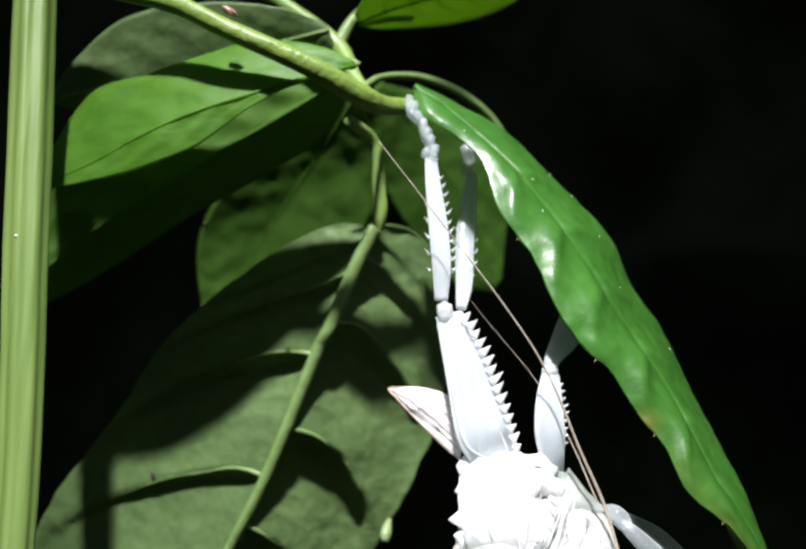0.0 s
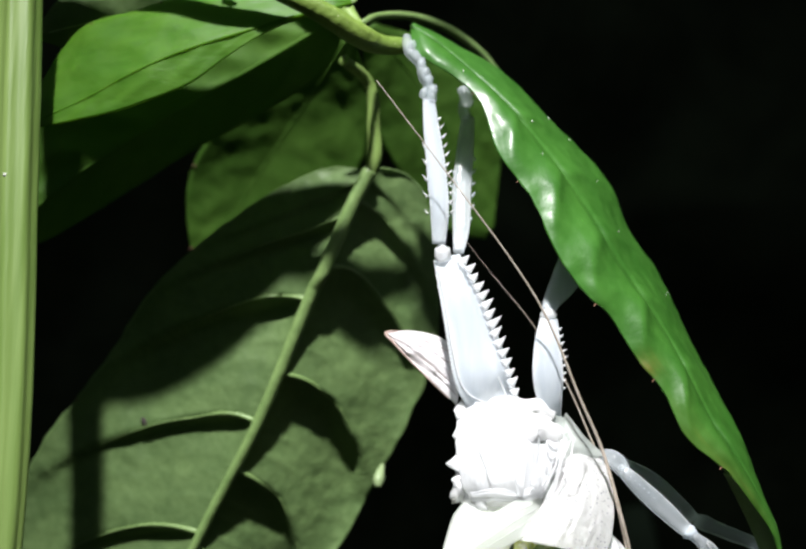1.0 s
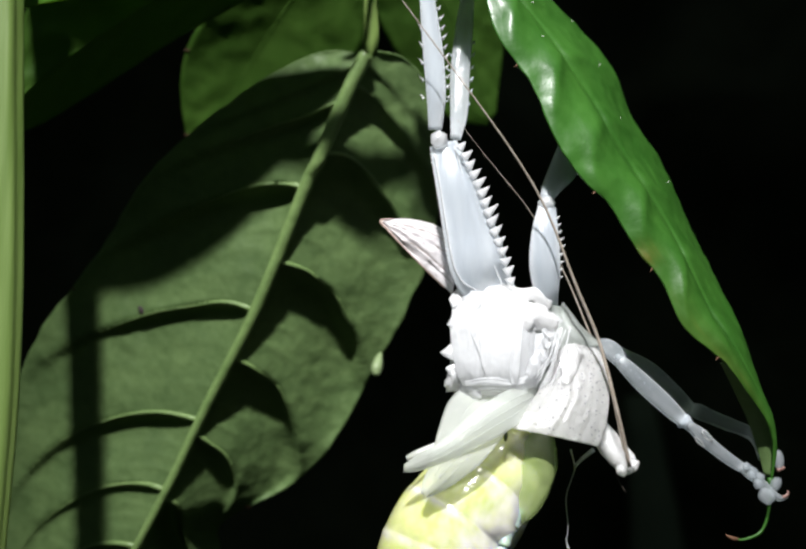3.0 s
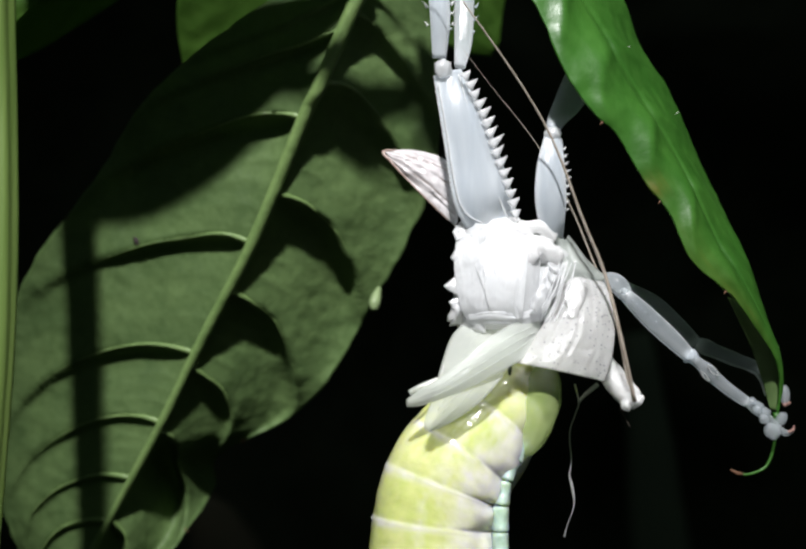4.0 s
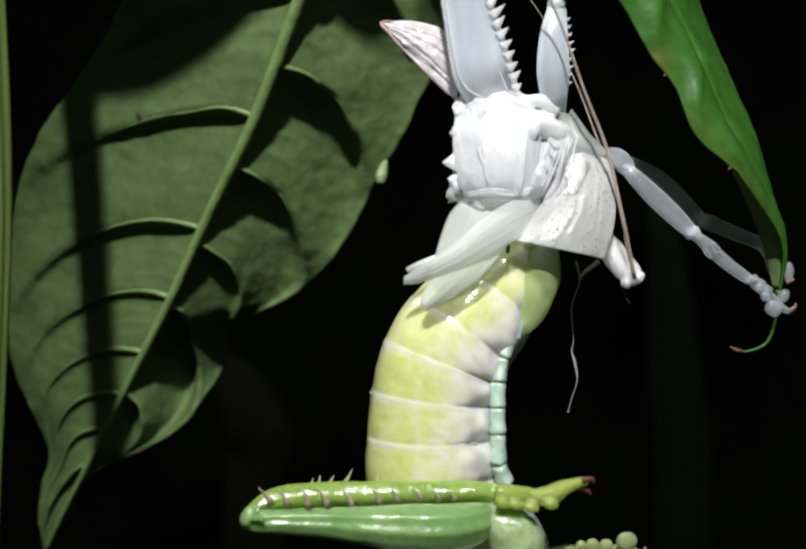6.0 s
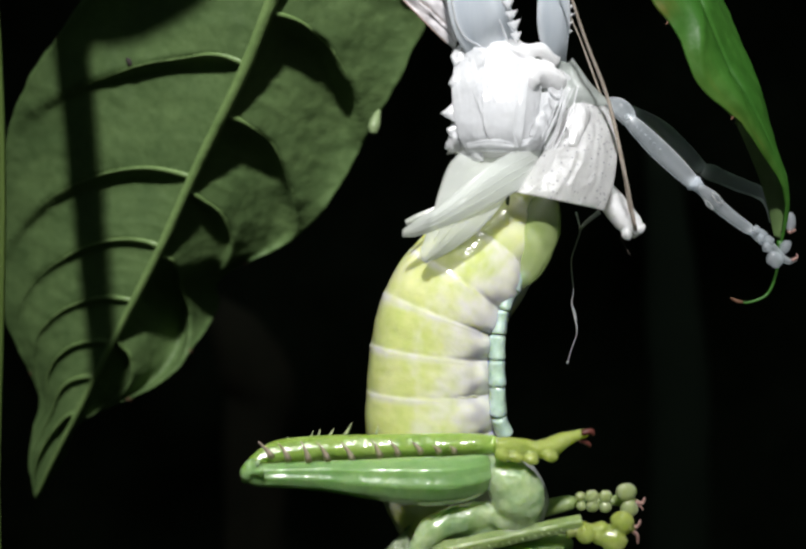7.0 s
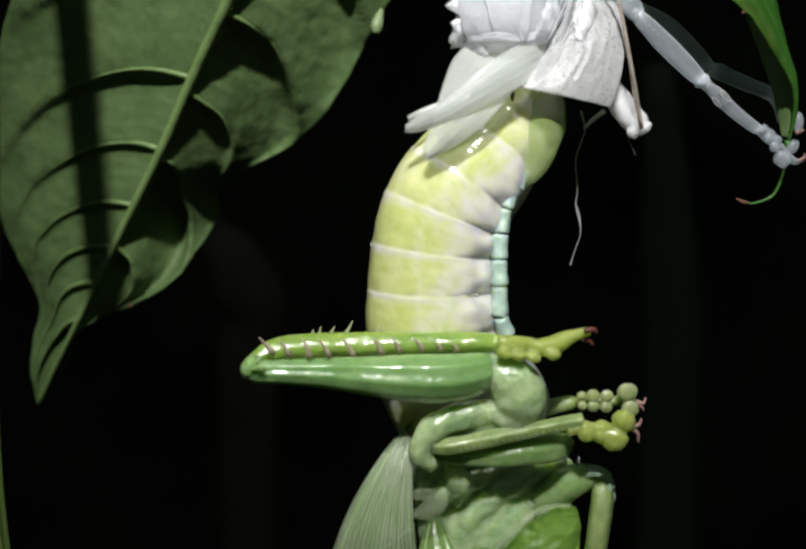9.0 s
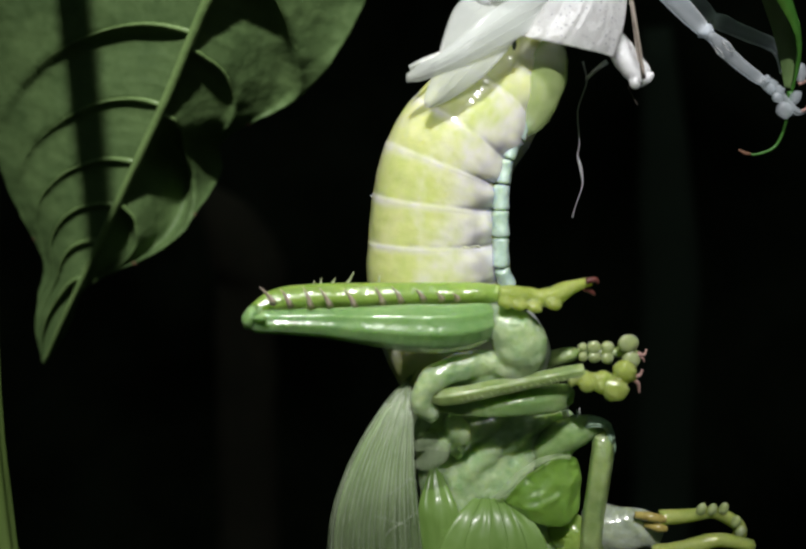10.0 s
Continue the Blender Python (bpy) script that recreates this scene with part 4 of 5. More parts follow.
part("collar", sheet_mesh([(34.9, 150.0, 21.4), (33.9, 149.0, 18.9), (34.0, 148.0, 17.1), (34.3, 148.0, 15.5)], [(35.9, 152.0, 22.4), (37.7, 151.0, 19.6), (39.3, 150.0, 17.6), (40.6, 150.0, 16.4)], 20, 12, 1.0, 0.2, 0.2, 2, 0.2), SKIN_GAP, skin)
for k in range(6):
    part("torn_thread", tube_mesh([(a[0] + 0.35 * k + 0.5 * noise.noise(Vector((k * 3.1, j * 1.7, 1))), a[1] - 0.1 * k, a[2] + 0.5 * noise.noise(Vector((k, j, 4.4))), 0.07 + 0.04 * (k % 2)) for j, a in enumerate([(33.2, 146.0, 17.9), (32.1, 145.4, 14.9), (31.4, 146.0, 12.7), (30.2, 147.0, 10.1)])], 20, 6), SKIN_PLATE, skin)
# saddle of the neck shield
shield = part("neck_shield", sheet_mesh([(34.0, 149.0, 15.8), (32.5, 147.6, 12.5), (30.3, 146.0, 9.3), (27.7, 144.8, 6.9), (26.4, 144.4, 5.6)], [(38.9, 150.6, 17.3), (40.4, 149.0, 14.5), (40.5, 147.4, 11.3), (39.6, 145.6, 6.7), (38.3, 145.0, 3.2)], 70, 110, 1.7, 0.15, 0.04, 6.5, 0.10, -0.25, hold=0.85), SKIN_SPOT, skin, "white speckled neck shield, split open")
# wing pads
for lo, hi, b in (([(26.6, 147.0, 11.1), (22.6, 148.4, 10.9), (20.0, 147.4, 9.2), (18.4, 145.4, 6.0), (17.0, 144.0, 1.6), (15.8, 143.8, -1.8), (16.2, 143.8, -2.7)], [(30.5, 148.4, 10.6), (27.9, 145.4, 7.0), (25.5, 143.8, 3.8), (22.9, 143.2, 1.0), (20.4, 143.2, -0.9), (18.4, 143.4, -2.1), (16.6, 143.8, -2.9)], 0.8),
                  ([(30.9, 146.9, 11.2), (26.5, 144.4, 10.0), (22.6, 142.9, 7.6), (18.8, 142.9, 4.3), (15.2, 143.9, 2.0), (13.8, 144.4, 1.0)], [(31.2, 146.9, 8.6), (27.8, 144.0, 5.8), (23.8, 142.9, 3.7), (19.5, 142.9, 1.7), (15.8, 143.9, 0.3), (13.8, 144.4, 0.1)], 0.5),
                  ([(18.1, 147.0, 3.8), (15.8, 147.0, 2.9), (14.3, 147.0, 2.1)], [(18.1, 147.0, 2.6), (16.0, 147.0, 1.9), (14.5, 147.0, 1.5)], 0.3)):
    pad = part("wing_pad", sheet_mesh(lo, hi, 44, 18, b, 0.12, 0.02, 3), PAD_FILM, skin, "milky see-through wing pad")
    for f in (0.3, 0.5, 0.7):
        a, c = curve(lo, 14)[:, :3], curve(hi, 14)[:, :3]
        line = [(*(a[i] * (1 - f) + c[i] * f - (0, b * math.sin(math.pi * f) * 0.97, 0)), 0.05) for i in range(1, 12)]
        part("pad_vein", tube_mesh(line, 24, 5), PAD_FILM, pad)
# head and feelers
head_mesh = tube_mesh([(39.8, 151.0, 6.1, 1.12), (40.7, 150.0, 4.1, 1.57), (42.1, 150.0, 2.2, 1.64), (43.4, 150.0, 0.8, 1.31), (44.0, 150.0, 0.2, 0.79)], 30, 24, 0.8, 3, 0.08, 0.12)
for q, r in zip([(42.1, 149.0, 0.2), (43.9, 149.0, 1.0), (42.7, 149.0, 1.5)], ((0.8, 0.7, 0.6), (0.6, 0.6, 0.8), (1.2, 0.7, 0.9))):
    blob_mesh(q, r, (0, 40, 0), 0.4, 14, head_mesh)
part("head_shell", head_mesh, SKIN, skin, "empty white head shell", blend=(0.14, 3), crease=(0.35, 1.2, False))
part("jaw_tip", tube_mesh([(41.8, 150.0, -0.1, 0.16), (42.3, 150.0, -1.3, 0.13), (43.0, 150.0, -2.5, 0.07)], 8, 6), SPECK_DARK, skin)
part("antenna", tube_mesh([(9.3, 141.0, 64.5, 0.07), (19.2, 142.0, 51.5, 0.09), (27.3, 143.0, 40.6, 0.12), (32.0, 144.0, 33.0, 0.15), (35.9, 145.0, 23.4, 0.18)] + [(38.9, 146.0, 16.6, 0.22), (40.9, 146.0, 8.2, 0.25), (43.0, 148.0, 0.8, 0.28)], 70, 7), HAIR, skin, "long thin brown antenna")
part("antenna", tube_mesh([(21.9, 152.0, 47.1, 0.02), (26.1, 152.0, 41.6, 0.03), (31.7, 152.0, 34.5, 0.05), (36.0, 152.0, 26.6, 0.08), (38.8, 151.0, 18.9, 0.12)] + [(41.2, 150.0, 11.7, 0.16), (42.7, 149.0, 2.5, 0.20)], 60, 7), HAIR, skin)
thread = part("thread", tube_mesh([(37.2, 155.0, 3.0, 0.15), (37.5, 154.0, 0.7, 0.11), (37.0, 154.0, -1.1, 0.09), (36.4, 154.0, -3.3, 0.09), (36.7, 154.0, -7.0, 0.09), (36.5, 154.0, -8.7, 0.12), (36.9, 154.0, -10.2, 0.22), (37.2, 154.0, -12.5, 0.11), (36.5, 154.0, -14.7, 0.09), (36.1, 154.0, -16.1, 0.10), (36.0, 154.0, -16.6, 0.19)], 60, 6), SKIN, skin, "thin white dangling thread")
part("thread", tube_mesh([(40.0, 154.0, 3.0, 0.34), (38.3, 154.0, 1.7, 0.27), (37.4, 154.0, 0.7, 0.20)], 12, 6), SKIN, skin)
# fore legs that hold the leaf tip
def clear_limb(name, line, n, sides, flat=0.7, label="", rough=0.0):
    """An empty limb: see-through, with its margins and joints thicker and whiter."""
    limb = part(name, tube_mesh(line, n, sides, flat, rough=rough), SKIN_CLEAR, skin, label)
    paint(limb, "pale", n, sides, lambda u, a: min(1.0, max(0.0, (abs(math.cos(a)) - 0.78) / 0.18) + math.exp(-(u / 0.07) ** 2) + math.exp(-((1 - u) / 0.07) ** 2)))
    paint(limb, "tint", n, sides, lambda u, a: 0.8 * max(0.0, noise.noise(Vector((math.cos(a) * 3, u * 5, n)))))
    return limb


clear_limb("hip", [(40.3, 151.0, 16.7, 0.8), (41.0, 150.0, 16.2, 1.15), (41.9, 149.6, 15.4, 1.2), (42.6, 149.4, 14.3, 0.95)], 24, 24)
part("hip_drop", blob_mesh((42.0, 148.2, 14.7), (0.45, 0.4, 0.45), (0, 0, 0), 0.2), SKIN_CLEAR, skin)
thigh = clear_limb("fore_thigh", [(42.2, 149.4, 14.6, 0.75), (43.4, 149.0, 13.4, 1.02), (45.8, 149.0, 11.1, 1.22), (48.3, 149.0, 8.8, 1.18), (50.2, 149.0, 7.0, 0.95), (50.8, 149.0, 6.4, 0.75)], 60, 32)
for f in (0.1, 0.17, 0.24, 0.31, 0.4, 0.5):
    q = curve([(42.4, 147.9, 14.0), (45.4, 147.7, 11.3), (49.7, 147.9, 7.3)], 40)[int(f * 39)]
    part("bubble", blob_mesh(q, (0.16, 0.14, 0.16), seg=8), SKIN_CLEAR, thigh)
part("knee", blob_mesh((50.8, 149.0, 6.6), (0.85, 0.8, 1.0), (0, 45, 0), 0.4, 16), SKIN_FILM, skin)
shin = clear_limb("fore_shin", [(50.8, 149.0, 6.4, 0.7), (51.8, 149.0, 5.7, 0.68), (53.0, 149.0, 4.7, 0.92), (54.0, 149.0, 3.7, 0.85), (55.6, 149.0, 2.4, 0.78), (57.6, 149.0, 1.0, 0.7), (58.4, 149.0, 0.6, 0.55)], 60, 28, 0.8)
for line in ([(52.6, 147.9, 5.4), (53.3, 147.7, 5.1), (54.0, 147.9, 4.2), (53.2, 147.7, 4.3), (52.6, 147.9, 5.2)], [(51.7, 148.0, 4.7), (51.9, 147.8, 3.9), (52.8, 147.9, 3.3), (52.4, 147.8, 4.0), (51.7, 148.0, 4.6)]):
    part("ear_slit", tube_mesh([(*p, 0.09) for p in line], 24, 6), SKIN, shin)
foot = clear_limb("tarsus", [(58.3, 149.0, 0.6, 0.6), (59.0, 148.5, -0.1, 0.7), (59.7, 148.0, -0.9, 0.6), (60.7, 148.0, -1.7, 0.52), (61.6, 147.8, -2.6, 0.45), (62.5, 147.6, -3.2, 0.38), (63.4, 147.6, -2.9, 0.25)], 40, 16, 1.0, "clear crumpled foot", 0.25)
for q, r in zip([(58.4, 148.0, 0.9), (59.1, 147.8, 0.3), (58.8, 147.6, -0.3), (59.9, 147.5, -0.5), (59.6, 147.4, -1.4), (62.2, 148.2, -1.4), (60.6, 147.4, -2.9)], ((0.55, 0.5, 0.45), (0.8, 0.5, 0.5), (0.6, 0.5, 0.6), (0.65, 0.5, 0.55), (0.7, 0.5, 0.6), (0.7, 0.5, 0.95), (1.15, 0.6, 1.0))):
    pad = part("toe_pad", blob_mesh(q, r, (0, 35, 0), 0.25), SKIN_CLEAR, foot)
part("claw", tube_mesh([(62.7, 147.4, -3.1, 0.24), (63.4, 147.4, -2.7, 0.2), (63.4, 147.4, -2.2, 0.1)], 8, 6), CLAW_PINK, foot)
clear_limb("fore_thigh", [(44.7, 156.0, 16.3, 0.55), (48.9, 157.0, 14.1, 0.96), (52.4, 157.0, 10.7, 1.10), (54.5, 157.0, 8.6, 0.89)], 30, 20)
clear_limb("fore_shin", [(54.5, 157.0, 8.6, 0.82), (55.9, 157.0, 8.1, 1.10), (58.0, 157.0, 7.2, 0.96), (61.9, 156.0, 5.5, 0.82), (62.5, 154.0, 3.8, 0.61), (62.6, 153.0, 1.7, 0.47)], 40, 20, 0.8, "", 0.15)
part("toe_pad", blob_mesh((64.5, 152.0, 1.7), (0.7, 0.6, 1.3)), SKIN_CLEAR, skin)
part("claw", tube_mesh([(64.2, 152.0, 0.3, 0.33), (65.2, 152.0, 0.7, 0.20)], 6, 6), CLAW_PINK, skin)

# ---- the katydid that has come out ----
katydid = thing("katydid", (17, 152, 0), "soft pale green katydid hanging head down after its moult", "katydid")

AXIS = [(31.5, 153.0, 8.0, 3.0), (29.4, 153.0, 3.7, 5.3), (25.6, 152.5, -1.3, 6.8), (21.7, 152.0, -6.0, 7.6), (19.4, 152.0, -9.7, 7.75), (18.3, 152.0, -14.3, 7.8), (18.0, 152.0, -19.4, 8.05), (18.1, 152.0, -24.6, 8.3), (18.9, 152.0, -30.0, 7.8), (21.1, 153.0, -36.1, 7.02), (21.4, 153.0, -38.8, 5.35)]
spine_line = curve(AXIS, 260)
CUTS = [int(np.argmin(np.linalg.norm(spine_line[:, :3] - np.array(q[:3]), axis=1))) for q in (AXIS[0], AXIS[2], AXIS[3], AXIS[4], AXIS[5], AXIS[6], AXIS[7], AXIS[8], AXIS[10])]


def ring_width(k):
    """The swelling of one belly ring: a wet ridge at its hem, a lump on its soft flank, the ring drawn in at its end."""
    def swell(u, a):
        side, near = math.cos(a), -math.sin(a)
        ridge = 0.010 * math.exp(-((u - 0.04) / 0.045) ** 2)
        belly = 0.014 * math.sin(math.pi * min(1.0, 0.1 + 0.9 * u))
        flank = 0.11 * math.exp(-((side - 0.62) / 0.26) ** 2) * (math.sin(math.pi * u) ** 0.7 - 0.4) if near > -0.2 else 0.0
        return 1 + (ridge + belly + flank) * (0.4 if k == 0 else 1.0)
    return swell


def at_ring(i, a, grow=1.0):
    """A place on the belly's skin, at station i of its axis and angle a round it."""
    t = Vector(spine_line[min(i + 2, 259), :3] - spine_line[max(i - 2, 0), :3]).normalized()
    side = t.cross(Vector((0, 1, 0))).normalized()
    front = side.cross(t).normalized()
    r = spine_line[i, 3] * grow
    return Vector(spine_line[i, :3]) + side * (math.cos(a) * r) + front * (math.sin(a) * r * 0.92)


def belly():
    rows, sides = 250, 84
    station = lambda u: u * 259
    def ring_of(u):
        i = station(u)
        for k in range(len(CUTS) - 1):
            if CUTS[k] <= i <= CUTS[k + 1]:
                return k, (i - CUTS[k]) / (CUTS[k + 1] - CUTS[k])
        return len(CUTS) - 2, 1.0
    def swell(u, a):
        k, f = ring_of(u)
        if k == 0:
            lump = sum(h * math.exp(-((u - c) / w) ** 2 - ((math.sin(a - d)) / 0.3) ** 2 - (0 if math.cos(a - d) > 0 else 9)) for c, d, w, h in ((0.06, 4.5, 0.02, 0.22), (0.06, 5.2, 0.02, 0.18), (0.11, 4.3, 0.02, 0.08), (0.12, 5.0, 0.02, 0.10), (0.17, 5.4, 0.02, 0.08)))
        else:
            lump = 0.0
        return ring_width(k)(f, a) + lump + 0.012 * noise.noise(Vector((math.cos(a) * 3, math.sin(a) * 3, u * 26))) + 0.006 * noise.noise(Vector((math.cos(a) * 6, math.sin(a) * 6, u * 60)))
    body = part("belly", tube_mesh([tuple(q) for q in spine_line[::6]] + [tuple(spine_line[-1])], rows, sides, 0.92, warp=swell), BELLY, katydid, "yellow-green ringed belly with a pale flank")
    att = body.data.attributes.new("pale", "FLOAT", "POINT")
    values = []
    for i in range(rows):
        k, f = ring_of(i / (rows - 1))
        for s in range(sides):
            side = math.cos(2 * math.pi * s / sides)
            jag = 0.5 * noise.noise(Vector((side * 5, f * 2 + k, 0.3))) + 0.3 * noise.noise(Vector((side * 13, f * 6 + k * 3, 4.3)))
            flank = min(1.0, max(0.0, (side + 0.36 + 1.1 * jag) / 0.85))
            hem = (0.75 + 0.9 * jag) * math.exp(-((f - 0.06 - 0.08 * max(0.0, side + 0.3)) / 0.095) ** 2) * (1.0 if k else 0.0)
            values.append(max(flank * (0.45 if k == 0 else 1.0), hem))
    values += [0.3] * (len(body.data.vertices) - len(values))
    att.data.foreach_set("value", values)
    # grey flank blots, and shade painted into the fold at each ring's end
    def blot_and_shade(u, a):
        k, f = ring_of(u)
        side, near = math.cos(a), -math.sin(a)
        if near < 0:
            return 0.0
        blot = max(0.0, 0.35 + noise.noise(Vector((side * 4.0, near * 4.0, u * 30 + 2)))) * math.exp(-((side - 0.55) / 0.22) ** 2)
        fold_shade = 0.8 * math.exp(-((f - 0.97) / 0.06) ** 2) * max(0.15 + 0.5 * noise.noise(Vector((side * 6, k * 4, 2))), min(1.0, (side - 0.05) / 0.35))
        return min(0.85, (1.0 * blot + fold_shade) * (0.25 if k == 0 else 1.0))
    paint(body, "tint", rows, sides, blot_and_shade)
    for k in range(1, len(CUTS) - 2):
        line = []
        for j in range(26):
            a = math.pi * (0.98 + 0.74 * j / 25)
            wob = noise.noise(Vector((j * 0.22, k * 3.0, 1.0))) + 0.5 * noise.noise(Vector((j * 0.9, k * 5.0, 4.0)))
            q = at_ring(min(259, max(0, CUTS[k] + int(round(3.0 * wob)))), a, 0.970)
            line.append((*q, 0.08 + 0.30 * abs(noise.noise(Vector((j * 0.7, k, 9.0)))) + 0.05 * math.sin(math.pi * j / 25)))
        part("ring_hem", tube_mesh(line, 60, 8, 0.9, rough=0.5), HEM_WET, body)


belly()
# blue-green plates along the underside
PLATES = [(28.8, 148.6, -4.4), (27.4, 148.2, -6.6), (26.2, 147.8, -9.0), (25.7, 147.6, -11.9), (25.6, 147.6, -15.0), (25.7, 147.6, -18.3), (25.8, 147.6, -22.0), (26.8, 148.0, -24.4)]
for a, b in zip(PLATES, PLATES[1:]):
    d = [(a[j] * (1 - f) + b[j] * f) for f in (0.0, 0.99) for j in range(3)]
    up, low = Vector(d[:3]), Vector(d[3:])
    mid = (up + low) / 2
    part("belly_plate", tube_mesh([(*up, 0.85), (*(up * 0.9 + low * 0.1), 1.05), (*mid, 1.0), (*(up * 0.08 + low * 0.92), 1.12), (*low, 0.95)], 18, 18, 1.5, rough=0.12), BELLY_BLUE, katydid)
part("belly_lobe", tube_mesh([(31.9, 149.5, 5.2, 1.7), (31.5, 148.6, 2.9, 2.35), (31.1, 148.2, 0.4, 2.4), (30.4, 148.0, -2.2, 2.0), (29.4, 148.0, -4.4, 1.5), (28.4, 148.0, -5.8, 0.8)], 40, 30, 0.9, rough=0.10), LOBE, katydid, "glassy green lobe")
# solid near-black blob, standing for the shade inside the split
part("split_shade", blob_mesh((26.4, 144.4, 4.6), (0.28, 0.2, 0.75), (0, 0, 0), 0.2, 10), BELLY_SHADE, katydid)
for b, t in zip([(14.7, 152.0, -3.7), (12.4, 152.0, -8.7), (10.6, 152.0, -13.9)], [(14.3, 152.0, -3.3), (11.9, 152.0, -8.2), (10.1, 152.0, -13.5)]):
    part("belly_spur", spike_mesh(b, t, 0.25), BELLY_PALE, katydid)

# hind leg, folded across the body
def thigh_shape(u, a):
    return 1 + 0.03 * math.cos(4 * a + 0.6) + 0.004 * math.sin(150 * u) + sum(h * math.exp(-(((a - 2 * math.pi + c) / 0.17) ** 2)) for c, h in ((0.95, 0.09), (1.62, 0.10), (2.3, 0.04)))

hind = part("hind_thigh", tube_mesh([(-4.8, 140.0, -26.7, 0.73), (-3.5, 140.0, -27.0, 1.28), (-0.0, 140.0, -27.1, 1.46), (4.6, 140.0, -27.3, 1.77), (9.3, 139.0, -27.5, 2.24), (14.0, 139.0, -27.8, 2.72), (18.2, 139.0, -27.9, 2.78), (21.9, 140.0, -27.6, 2.44), (24.7, 143.0, -27.2, 1.50)], 120, 90, 0.75, warp=thigh_shape), GREEN, katydid, "glossy green hind thigh")
part("knee", blob_mesh((-4.2, 140.0, -26.5), (1.0, 1.3, 1.4), (0, 20, 0), 0.3), GREEN, hind)
for b, t in zip([(-3.0, 140.0, -25.8), (-2.8, 139.6, -27.1), (-2.6, 138.6, -26.2)], [(-4.7, 140.0, -25.6), (-4.1, 139.6, -27.8), (-4.3, 138.4, -26.4)]):
    part("knee_lobe", spike_mesh(b, t, 0.75, sides=10), GREEN, hind)
spined(katydid, "hind_shin", tube_mesh([(-3.9, 141.0, -26.0, 0.86), (-1.2, 142.0, -25.0, 1.42), (3.5, 142.5, -24.7, 1.55), (9.5, 142.5, -24.6, 1.49), (16.2, 142.5, -24.5, 1.37), (21.6, 142.5, -24.4, 1.24), (24.7, 141.0, -24.2, 0.98)], 50, 24, 0.8, 4, 0.07), GREEN_LIME,
       [(b, [c + (d - c) * 1.55 for c, d in zip(b, t)]) for b, t in zip([(-1.6, 139.6, -24.9), (0.3, 139.6, -25.2), (2.6, 139.6, -25.4), (4.8, 139.6, -25.3), (7.6, 139.6, -25.3), (10.8, 139.6, -25.0), (12.9, 139.6, -24.8), (15.5, 139.6, -24.6), (17.6, 139.6, -24.6), (19.4, 139.6, -24.6)], [(-2.6, 138.8, -23.5), (-0.5, 138.8, -23.7), (2.0, 138.8, -23.7), (3.9, 138.8, -23.7), (6.7, 138.8, -23.8), (10.1, 138.8, -23.6), (12.1, 138.8, -23.5), (14.7, 138.8, -23.6), (17.0, 138.8, -23.9), (18.9, 138.8, -24.0)])], SPINE_PINK, "lime-green spiny shin", r=0.42)
for b, t in zip([(0.2, 146.0, -24.8), (1.5, 146.0, -24.6), (2.6, 146.0, -24.5), (3.6, 146.0, -24.4), (4.8, 146.0, -24.2), (6.8, 146.0, -24.0), (10.7, 146.0, -23.7), (14.7, 146.0, -23.7), (18.2, 146.0, -23.7), (21.2, 146.0, -23.8)], [(0.1, 146.0, -24.2), (1.8, 146.0, -24.1), (2.9, 146.0, -23.7), (3.8, 146.0, -23.5), (5.3, 146.0, -23.4), (7.4, 146.0, -22.9), (10.8, 146.0, -23.1), (14.9, 146.0, -23.1), (18.4, 146.0, -23.2), (21.4, 146.0, -23.4)]):
    part("spine", spike_mesh(b, [c + (d - c) * 1.7 for c, d in zip(b, t)], 0.32), SPINE_PALE, hind)
foot_mesh = tube_mesh([(24.1, 139.0, -23.8, 0.91), (25.9, 139.0, -23.9, 1.03), (27.7, 139.0, -24.0, 0.85), (28.9, 139.0, -24.4, 1.03), (30.7, 139.0, -24.2, 1.21), (32.5, 139.0, -23.2, 0.85), (34.9, 139.0, -22.6, 0.48)], 30, 12, rough=0.25)
for q in [(24.8, 138.0, -24.8), (26.3, 138.0, -25.0), (28.1, 138.0, -25.3), (30.3, 138.0, -25.0)]:
    blob_mesh(q, (1.0, 0.8, 0.7), (0, 15, 0), 0.2, bm=foot_mesh)
toe = part("hind_tarsus", foot_mesh, PAD_YELLOW, katydid, "yellow-green hind foot", blend=(0.14, 3))
for a in ([(34.0, 138.0, -22.4, 0.36), (35.1, 138.0, -22.2, 0.30), (35.4, 138.0, -22.7, 0.18)], [(34.0, 139.0, -23.4, 0.36), (34.8, 139.0, -23.7, 0.30), (35.3, 139.0, -24.2, 0.18)]):
    part("claw", tube_mesh(a, 8, 6), CLAW_DARK, toe)
thorax = bmesh.new()
tube_mesh([(20.8, 154.0, -34.3, 6.60), (22.1, 153.0, -38.8, 7.49), (24.2, 153.0, -44.3, 8.56), (25.1, 152.0, -49.5, 8.76), (25.8, 152.0, -55.1, 9.30), (25.6, 152.0, -61.4, 9.96), (25.3, 152.0, -65.6, 9.30)], 50, 44, 0.62, bm=thorax)
tube_mesh([(23.3, 150.7, -52.1, 2.21), (26.8, 148.7, -48.8, 2.18), (30.8, 148.7, -45.8, 2.05), (33.8, 149.2, -43.4, 1.80), (35.4, 150.7, -41.2, 1.17)], 30, 18, 0.8, bm=thorax)
tube_mesh([(18.7, 151.7, -50.0, 1.96), (19.8, 149.7, -53.0, 2.20), (23.8, 149.7, -52.1, 1.94), (27.4, 149.7, -50.9, 1.55)], 24, 16, 0.8, bm=thorax)
